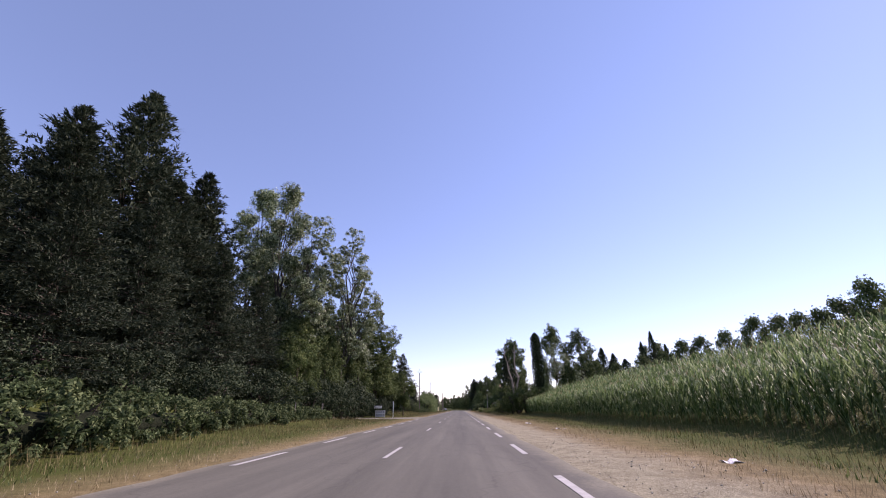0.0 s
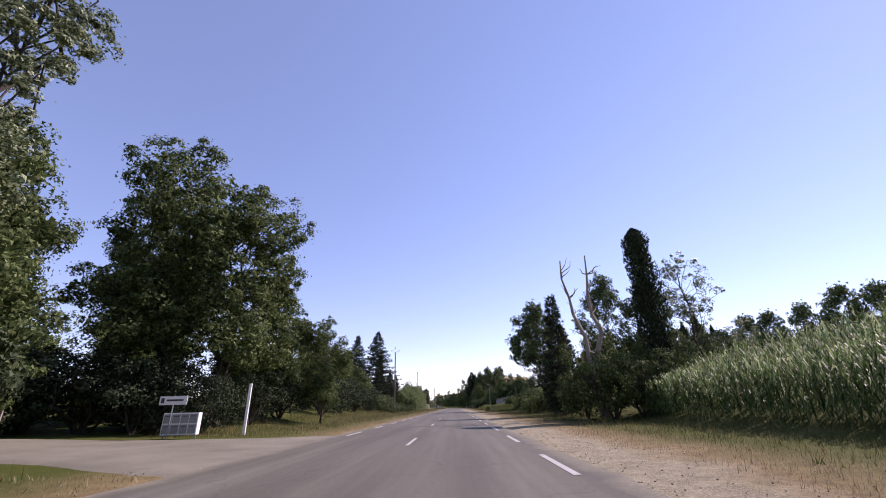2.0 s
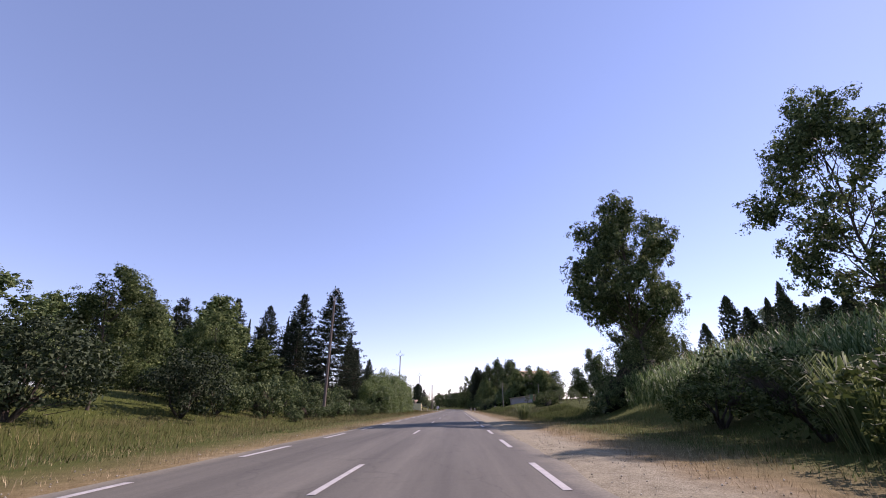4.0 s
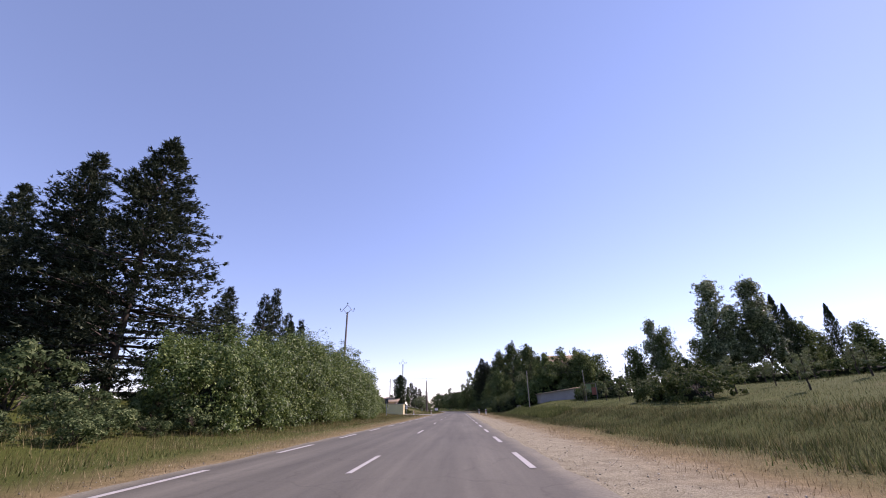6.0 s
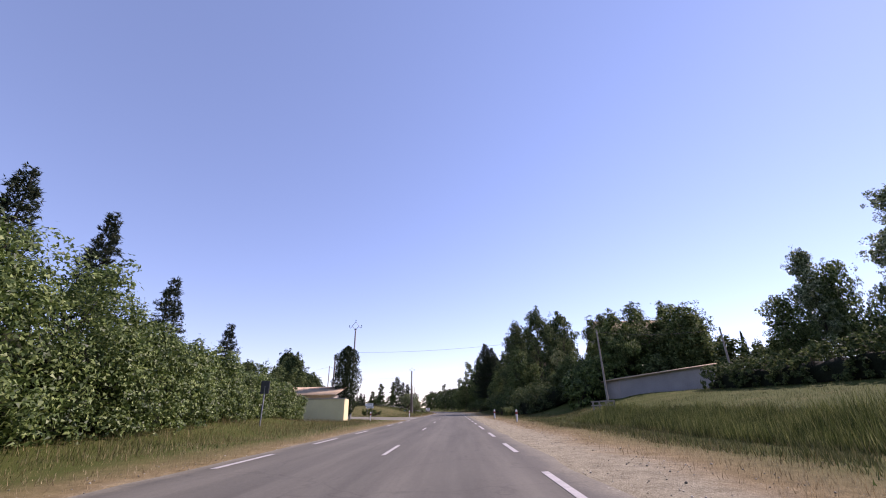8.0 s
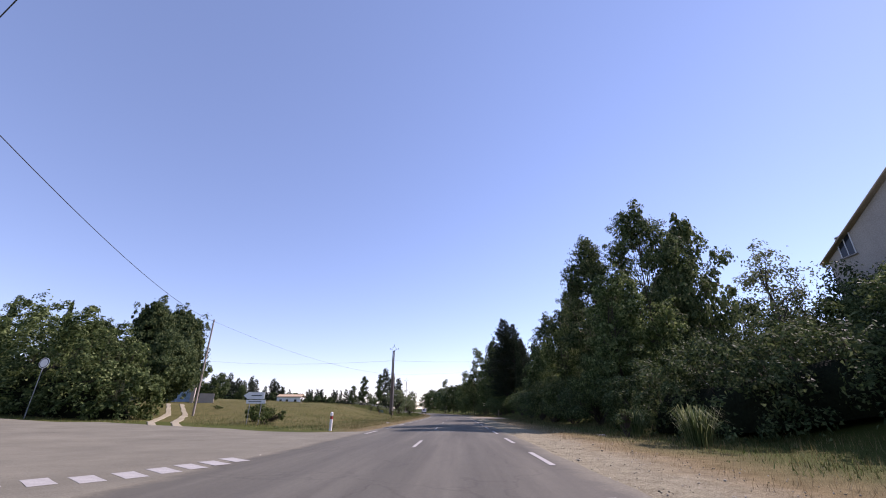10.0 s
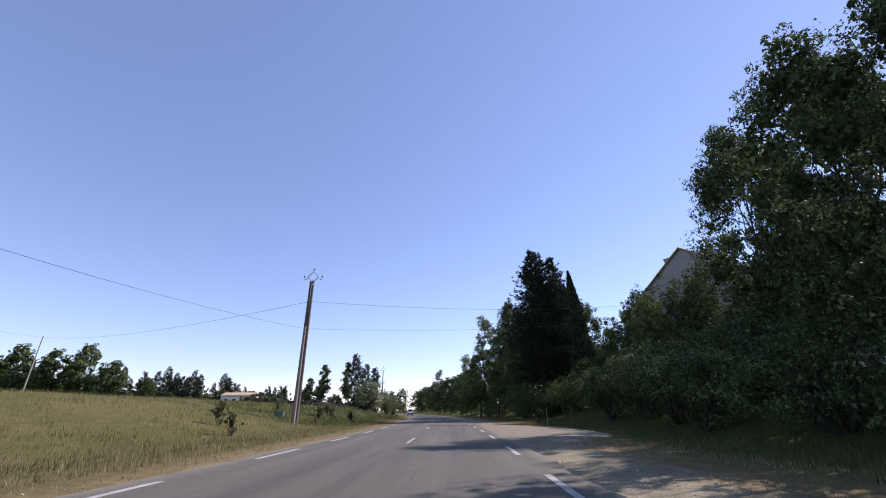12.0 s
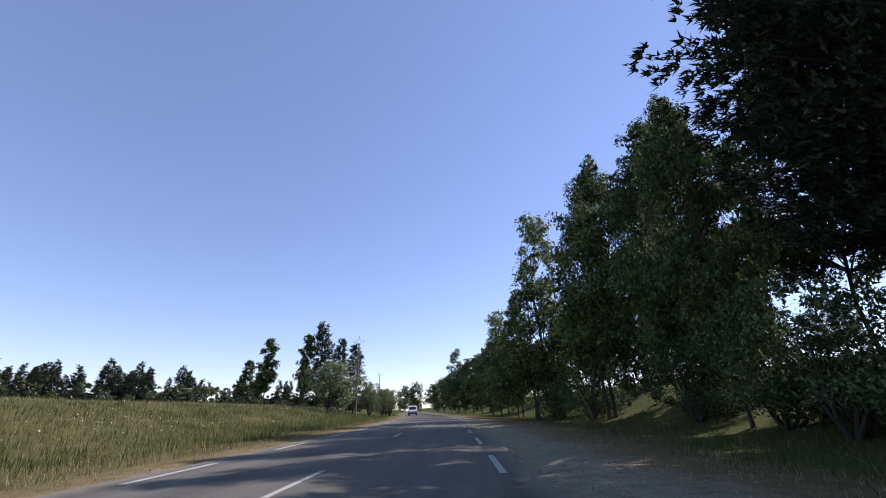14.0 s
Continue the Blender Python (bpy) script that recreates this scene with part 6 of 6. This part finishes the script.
def pump_house():
    """A small yellow rendered hut with a lean-to tiled roof, and a yellow garden wall in front."""
    ob = thing("pump_house", "small rendered hut with a faded clay tile roof", "hut", m=Matrix.Translation((-17.4, 247.4, lie(-17.4, 247.4) - 0.1)))
    part("wall", box(-4.2, 0, -0.3, 4.4, 4.5, 3.0, 0.02), M["render_beige"], ob)
    tiled_roof("roof", ob, -4.6, 5.0, -0.5, 5.0, 2.95, 4.1, M["tile"])
    part("chimney", box(-2.4, 2.0, 3.3, -1.9, 2.5, 4.6, 0.02), M["render_beige"], ob)
    part("door", box(2.6, -0.05, 0, 3.5, 0.02, 2.05, 0.01), M["shutter"], ob)
    gw = thing("garden_wall", "yellow rendered garden wall beside the verge", "wall", m=Matrix.Translation((-13.2, 245.2, lie(-13.2, 245.2) - 0.1)))
    part("wall", box(-2.4, 0, -0.3, 2.4, 0.3, 2.45, 0.015), M["render_yellow"], gw)
    part("wall", box(2.1, 0.302, -0.3, 2.4, 1.9, 2.43, 0.015), M["render_yellow"], gw)
    part("coping", box(-2.5, -0.08, 2.45, 2.5, 0.38, 2.55, 0.02), M["render_beige"], gw)


pump_house()


def window(parent, x, z, y, w=0.9, h=1.4):
    fr = part("window", box(x - w / 2, y - 0.03, z, x + w / 2, y + 0.02, z + h, 0.0), M["pane"], parent)
    for a, b, c, d in ((-w / 2 - 0.06, 0, -w / 2, h), (w / 2, 0, w / 2 + 0.06, h), (-w / 2 - 0.06, h, w / 2 + 0.06, h + 0.06), (-0.025, 0.02, 0.025, h - 0.02)):
        part("window_frame", box(x + a, y - 0.06, z + b, x + c, y - 0.031, z + d), M["white_paint"], fr)
    part("sill", box(x - w / 2 - 0.12, y - 0.14, z - 0.09, x + w / 2 + 0.12, y - 0.001, z - 0.01, 0.01), M["render_grey"], fr)


def gable_house(label, x, y, width, depth, eave, ridge, mat, turn=0.0, chimney_at=None, windows=()):
    """A house with its gable towards the camera's way: walls with the gable, two tiled slopes, chimney, shuttered windows."""
    g = lie(x + (width / 2 if abs(turn) < 45 else 0), y)
    ob = thing("house", label, "house", "houses", Matrix.Translation((x, y, g - 0.3)) @ Matrix.Rotation(radians(turn), 4, "Z"))
    e, r = eave - g + 0.3, ridge - g + 0.3
    bm = bmesh.new()
    pts = [(0, -0.5), (width, -0.5), (width, e), (width / 2, r), (0, e)]
    f = bm.faces.new([bm.verts.new((px, 0, pz)) for px, pz in pts])
    ex = bmesh.ops.extrude_face_region(bm, geom=[f])
    for v in ex["geom"]:
        if isinstance(v, bmesh.types.BMVert):
            v.co.y += depth
    bmesh.ops.recalc_face_normals(bm, faces=bm.faces)
    wall = part("wall", bm, mat, ob)
    sl = math.hypot(width / 2, r - e)
    for s in (-1, 1):
        roof = tiled_roof("roof", ob, -depth - 0.35, 0.35, -0.45, sl, 0, 0, M["tile"])
        a = math.atan2(r - e, width / 2)
        if s < 0:
            m = Matrix.Translation((0, 0, e + 0.12)) @ Matrix.Rotation(-a, 4, "Y") @ Matrix.Rotation(radians(-90), 4, "Z")
        else:
            m = Matrix.Translation((width, depth, e + 0.12)) @ Matrix.Rotation(a, 4, "Y") @ Matrix.Rotation(radians(90), 4, "Z")
        roof.matrix_basis = m
    if chimney_at:
        cx, cy = chimney_at
        cz = e + (r - e) * (1 - abs(cx - width / 2) / (width / 2))
        ch = part("chimney", box(cx - 0.4, cy, cz - 0.6, cx + 0.4, cy + 0.7, cz + 1.1, 0.02), mat, ob)
        part("cap", box(cx - 0.5, cy - 0.1, cz + 1.1, cx + 0.5, cy + 0.8, cz + 1.2, 0.01), M["render_grey"], ch)
    for wx, wz in windows:
        window(wall, wx, wz + 0.3, 0.0)
    return ob


gable_house("beige rendered house with clay roof behind trees", 26.5, 272.7, 13, 12, 10.6, 14.6, M["render_beige"], -90, None, ((1.5, 7.0), (6.5, 7.0), (11, 7.0)))
gable_house("grey rendered gable house with chimney behind shrubs", 24.0, 349.5, 19.2, 13, 12.0, 18.8, M["render_grey"], -62, (7.4, 0.6), ((3, 6.0), (9, 6.6), (3, 2.4)))


def long_shed():
    g = lie(26, 246)
    ob = thing("shed", "long low grey shed with a pale mono-pitch tiled roof", "shed", m=Matrix.Translation((20.6, 245.5, g - 0.5)))
    bm = bmesh.new()
    pts = [(0, -1.5), (11, -1.5), (11, 3.3), (0, 1.9)]
    f = bm.faces.new([bm.verts.new((px, 0, pz)) for px, pz in pts])
    ex = bmesh.ops.extrude_face_region(bm, geom=[f])
    for v in ex["geom"]:
        if isinstance(v, bmesh.types.BMVert):
            v.co.y += 6
    bmesh.ops.recalc_face_normals(bm, faces=bm.faces)
    part("wall", bm, M["render_grey"], ob)
    roof = tiled_roof("roof", ob, -6.4, 0.4, -0.4, 11.3, 0, 1.48, M["tile"])
    roof.matrix_basis = Matrix.Translation((0, 0, 1.95)) @ Matrix.Rotation(radians(-90), 4, "Z")


long_shed()
hedge("garden_hedge", "clipped dark garden hedge beyond the field", M["leaf_oak"], 141, [(x, y, 1.5, 4.7 - lie(x, y)) for x, y in ((27.6, 240), (26.4, 232), (25.4, 222), (25.0, 214), (25.4, 207))], 900, 0.17, 0.13, "hedge", 0.1)
hedge("garden_hedge", "clipped dark garden hedge beyond the field", M["leaf_oak"], 155, [(44, 229, 2.6, 3.4), (62, 225, 2.6, 3.6), (85, 221, 2.8, 3.8)], 900, 0.26, 0.2, "hedge", 0.12)
hedge("climber_hedge", "bright leafy climber hedge by the shed", M["leaf_hedge"], 142, [(17.5, 251, 3.5, 4.6), (24, 254, 3.5, 6.0), (34, 256, 3.5, 5.4)], 1500, 0.3, 0.24, "hedge", 0.35)


def guard_rail():
    ob = thing("low_fence", "low weathered wooden rail fence over a ditch", "fence", m=spot(13.5, 229, 0))
    for k in range(4):
        part("post", box(-0.06, 1.6 * k - 0.06, -0.3, 0.06, 1.6 * k + 0.06, 0.85, 0.01), M["pole_grey"], ob)
    for z in (0.45, 0.75):
        part("rail", box(-0.1, -0.2, z, -0.06, 5.0, z + 0.1, 0.008), M["pole_grey"], ob)


guard_rail()


def farm_house():
    ob = thing("farmhouse", "long white farmhouse far across the field", "house", "houses", Matrix.Translation((-91, 460, lie(-85, 460) - 0.2)) @ Matrix.Rotation(radians(4), 4, "Z"))
    wall = part("wall", box(0, 0, -0.5, 12, 7, 3.4, 0.02), M["white_paint"], ob)
    tiled_roof("roof", ob, -0.4, 12.4, -0.5, 3.6, 3.5, 4.9, M["tile"], 0.5)
    back = tiled_roof("roof", ob, -0.4, 12.4, -0.5, 3.6, 3.5, 4.9, M["tile"], 0.5)
    back.matrix_basis = Matrix.Translation((12, 7.1, 0)) @ Matrix.Rotation(radians(180), 4, "Z")
    for wx in (2, 5.2, 9.4):
        part("window", box(wx - 0.6, -0.04, 0.9, wx + 0.6, 0.02, 2.4), M["pane"], wall)


farm_house()


def gate():
    """A pale blue double metal gate between rendered pillars, and a stretch of old wall."""
    g = lie(-39.5, 307)
    ob = thing("gate", "closed pale blue metal double gate", "gate", m=Matrix.Translation((-39.6, 307, g)) @ Matrix.Rotation(radians(18), 4, "Z"))
    for s in (-1, 1):
        leaf = part("gate_leaf", box(min(0.02 * s, 1.75 * s), -0.03, 0.1, max(0.02 * s, 1.75 * s), 0.03, 2.05, 0.01), M["blue_gate"], ob)
        for k in range(8):
            px = s * (0.12 + 0.21 * k)
            part("bar", box(px - 0.02, -0.055, 0.15, px + 0.02, -0.031, 2.3), M["blue_gate"], leaf)
    for s in (-1, 1):
        pl = thing("gate_pillar", "pale rendered gate pillar", "pillar", "gate pillars", ob.matrix_basis @ Matrix.Translation((2.0 * s, 0, 0)))
        part("shaft", box(-0.24, -0.24, -0.3, 0.24, 0.24, 2.35, 0.02), M["render_beige"], pl)
        part("cap", box(-0.3, -0.3, 2.35, 0.3, 0.3, 2.48, 0.03), M["render_grey"], pl)
    w = thing("garden_wall", "old pale rendered wall by the gate", "wall", m=Matrix.Translation((-37.2, 308, g - 0.2)) @ Matrix.Rotation(radians(25), 4, "Z"))
    part("wall", box(0.2, -0.15, -0.3, 2.2, 0.15, 1.5, 0.03), M["render_beige"], w)


gate()


def van(x, y, turn):
    """A white van seen end on: body with sloping screen, windows, lamps, bumper, wheels."""
    ob = thing("van", "white van on the road ahead", "van", m=Matrix.Translation((x, y, 0.02)) @ Matrix.Rotation(radians(turn), 4, "Z"))
    bm = bmesh.new()
    prof = [(-2.3, 0.35), (-2.35, 0.95), (-2.0, 1.15), (-1.45, 1.85), (-1.1, 2.0), (2.2, 2.0), (2.3, 1.8), (2.3, 0.35)]
    f = bm.faces.new([bm.verts.new((-0.92, py, pz)) for py, pz in prof])
    ex = bmesh.ops.extrude_face_region(bm, geom=[f])
    for v in ex["geom"]:
        if isinstance(v, bmesh.types.BMVert):
            v.co.x += 1.84
    bmesh.ops.recalc_face_normals(bm, faces=bm.faces)
    bmesh.ops.bevel(bm, geom=list(bm.edges), offset=0.06, segments=2, affect="EDGES", clamp_overlap=True)
    body = part("body", bm, M["van_white"], ob)
    bm = bmesh.new()
    bm.faces.new([bm.verts.new(p) for p in ((-0.78, -2.0, 1.2), (0.78, -2.0, 1.2), (0.72, -1.52, 1.82), (-0.72, -1.52, 1.82))])
    ws = part("windscreen", bm, M["pane"], body)
    ws.location = (0, -0.04, 0.02)
    part("bumper", box(-0.9, -2.44, 0.35, 0.9, -2.3, 0.62, 0.03), M["rubber"], body)
    for s in (-1, 1):
        part("headlight", box(0.72 * s - 0.16, -2.4, 0.72, 0.72 * s + 0.16, -2.3, 0.92, 0.02), M["pane"], body)
        part("side_window", box(0.925 * s - 0.01, -1.35, 1.2, 0.925 * s + 0.01, -0.3, 1.75), M["pane"], body)
        for wy in (-1.45, 1.45):
            w = part_mesh("wheel", tube_mesh("wheel", [((0.72 * s, wy, 0.33), (0.95 * s, wy, 0.33), 0.33, 0.33)], M["rubber"], 18), ob)
            part_mesh("rim", tube_mesh("rim", [((0.945 * s, wy, 0.33), (0.955 * s, wy, 0.33), 0.2, 0.05)], M["steel"], 14), w)


van(-13.9, 440, 8)


# ------------------------------------------------------------ grass and weeds
def off_roads(x, y):
    u = x - bend(y)
    if -90 < x < -4 and 246.5 + 0.9 * max(0, min(-x, 12) - 4) + max(0, -x - 12) * 0.28 < y < 272.5 + max(0, -x - 12) * 0.22:
        return False
    if -40 < x < -4 and 58 < y < 69.5:
        return False
    if 4 < x < 11 and 314 < y < 333:
        return False
    if -42 < x < -10 and 268 < y < 308 and min(abs(x + 16.1 + (y - 273) * 0.66), abs(x + 18.0 + (y - 273) * 0.66)) < 1.1:
        return False
    return True


sow("dry_grass", "short dry orange-brown grass on the verge", M["grass_dry"], 201, 105000, -4.3, -9.0, -6, 420, 0.04, 0.24, 0.0045, 0.9, keep=off_roads, lean=1.0)
sow("dry_grass", "dry straw-coloured grass behind the gravel strip", M["grass_dry"], 202, 120000, 5.9, 9.2, -6, 420, 0.03, 0.22, 0.0045, 0.8, keep=off_roads, lean=0.9)
sow("verge_grass", "rank yellow-green grass behind the verge", M["grass_verge"], 203, 90000, -7.0, -13.5, -6, 262, 0.12, 0.6, 0.006, 0.8, keep=off_roads, lean=0.7)
sow("verge_grass", "green grass under roadside trees", M["grass_green"], 209, 30000, -12, -30, 100, 172, 0.1, 0.32, 0.014, 1.2, keep=off_roads, lean=0.6)
sow("verge_grass", "rank yellow-green grass behind the verge", M["grass_verge"], 204, 120000, 8.0, 14.5, -6, 400, 0.08, 0.42, 0.006, 0.8, keep=off_roads, lean=0.7)
sow("meadow_grass", "tall yellowing meadow grass", M["grass_field"], 205, 110000, -5.5, -36, 275, 410, 0.08, 0.42, 0.006, 1.6, keep=off_roads, lean=0.5)
sow("meadow_grass", "tall green and yellow weeds at the field edge", M["weed"], 206, 70000, -6.8, -20, 332, 430, 0.15, 0.75, 0.009, 1.1, keep=off_roads, clump=0.4, lean=0.5)
sow("meadow_grass", "green grass slope beside the road", M["grass_green"], 207, 90000, 13, 42, 140, 245, 0.05, 0.24, 0.01, 1.3, keep=off_roads, lean=0.6)
sow("bank_weeds", "rank green weeds on a roadside bank", M["grass_green"], 213, 60000, 8.6, 14.2, 136, 238, 0.1, 0.45, 0.008, 1.0, category="weeds", keep=off_roads, clump=0.3, lean=0.6)
sow("bank_weeds", "tall heap of rank green weeds beside the verge", M["weed"], 215, 42000, 10.9, 13.8, 194, 231, 0.25, 0.95, 0.011, 1.0, category="weeds", clump=0.35, lean=0.45)
sow("bank_weeds", "tall heap of rank green weeds beside the verge", M["weed"], 216, 34000, 10.4, 15.0, 138, 153, 0.15, 0.75, 0.011, 1.0, category="weeds", clump=0.35, lean=0.45)
sow("low_weeds", "dark low leafy weeds in the dry grass", M["leaf_bramble"], 211, 26000, -6.5, -11, -6, 300, 0.04, 0.22, 0.014, 0.8, category="weeds", keep=off_roads, clump=0.45, lean=1.0)
sow("low_weeds", "dark low leafy weeds in the dry grass", M["leaf_bramble"], 212, 30000, 7.8, 13, -6, 360, 0.04, 0.24, 0.014, 0.7, category="weeds", keep=off_roads, clump=0.45, lean=1.0)

sow("low_weeds", "dark green weeds among meadow grass", M["leaf_bramble"], 214, 30000, -7, -28, 275, 410, 0.06, 0.36, 0.01, 1.3, category="weeds", keep=off_roads, clump=0.6, lean=0.8)


def stones(seed, n, u0, u1, y0, y1):
    """Loose stones and gravel on the shoulder: small uneven lumps half sunk in the dust."""
    rng = np.random.default_rng(seed)
    u = u0 + (u1 - u0) * rng.uniform(0, 1, n) ** 1.3
    y = rng.uniform(y0, y1, n)
    x = u + np.array([bend(q) for q in y])
    z = np.array([lie(i, j) for i, j in zip(x, y)])
    r = rng.uniform(0.008, 0.024, n) * np.where(rng.uniform(0, 1, n) < 0.04, 1.7, 1.0)
    unit = np.array([(1, 0, 0), (0, 1, 0), (-1, 0, 0), (0, -1, 0), (0, 0, 0.8), (0, 0, -0.5)], float)
    v = np.stack([x, y, z + 0.02], 1)[:, None] + unit[None] * r[:, None, None] * rng.uniform(0.6, 1.3, (n, 6, 1))
    tri = np.array([(0, 1, 4), (1, 2, 4), (2, 3, 4), (3, 0, 4), (1, 0, 5), (2, 1, 5), (3, 2, 5), (0, 3, 5)])
    f = (tri[None] + 6 * np.arange(n)[:, None, None]).reshape(-1, 3)
    ob = new("loose_stones", mesh_from("loose_stones", v.reshape(-1, 3), [(f, 0)], [M["stone"]]))
    tagged(ob, "loose pale stones on the road shoulder", "stones", kind="stuff")


stones(221, 9000, 3.9, 7.2, -5, 370)
stones(222, 3500, -3.9, -5.6, -5, 370)


def wild_flowers():
    """Small white heads over the meadow grass."""
    rng = np.random.default_rng(208)
    n = 2200
    x, y = rng.uniform(-24, -9, n), rng.uniform(338, 410, n)
    x = x + np.array([bend(q) for q in y])
    c = np.stack([x, y, np.array([lie(i, j) for i, j in zip(x, y)]) + rng.uniform(0.4, 0.85, n)], 1)
    ob = new("wild_flowers", leaf_mesh("wild_flowers", c, 0.07, 0.06, rng, M["flower"], 3.0))
    tagged(ob, "small white flower heads in the meadow grass", "flowers", kind="stuff")


wild_flowers()


def grit_box(x, y):
    """A small teal box with a brown lid in the long grass."""
    ob = thing("grit_box", "small teal box with a brown lid in long grass", "box", m=spot(x, y, 8, 0.5))
    part("body", box(-0.75, -0.35, -0.1, 0.75, 0.35, 0.95, 0.02), M["teal"], ob)
    part("lid", box(-0.8, -0.42, 0.955, 0.8, 0.4, 1.07, 0.02), M["pole_wood"], ob, "brown wooden lid")


grit_box(-14.6, 335.6)
plant(shrub("weed", "tall dark seeding weed in the meadow", M["leaf_bramble"], 210, 1.4, 0.6, 500, 0.1, 0.06, "weed", "tall weeds", 5, 0.8), 1.4,
      [(-12.5, 322, 1.7, 1.0, 0), (-9.8, 318.5, 1.3, 1.0, 50), (-15, 326.5, 2.0, 1.0, 90), (-11.2, 336, 1.7, 1.1, 130), (-16, 338, 2.2, 1.0, 170), (-12, 344, 1.9, 1.1, 300), (-14.5, 350, 2.2, 1.2, 20), (9.4, 268, 1.3, 1.0, 60), (10.2, 342, 1.4, 1.2, 100), (10.8, 347, 1.6, 1.2, 140), (-9.3, 341.5, 1.3, 1.2, 10)])
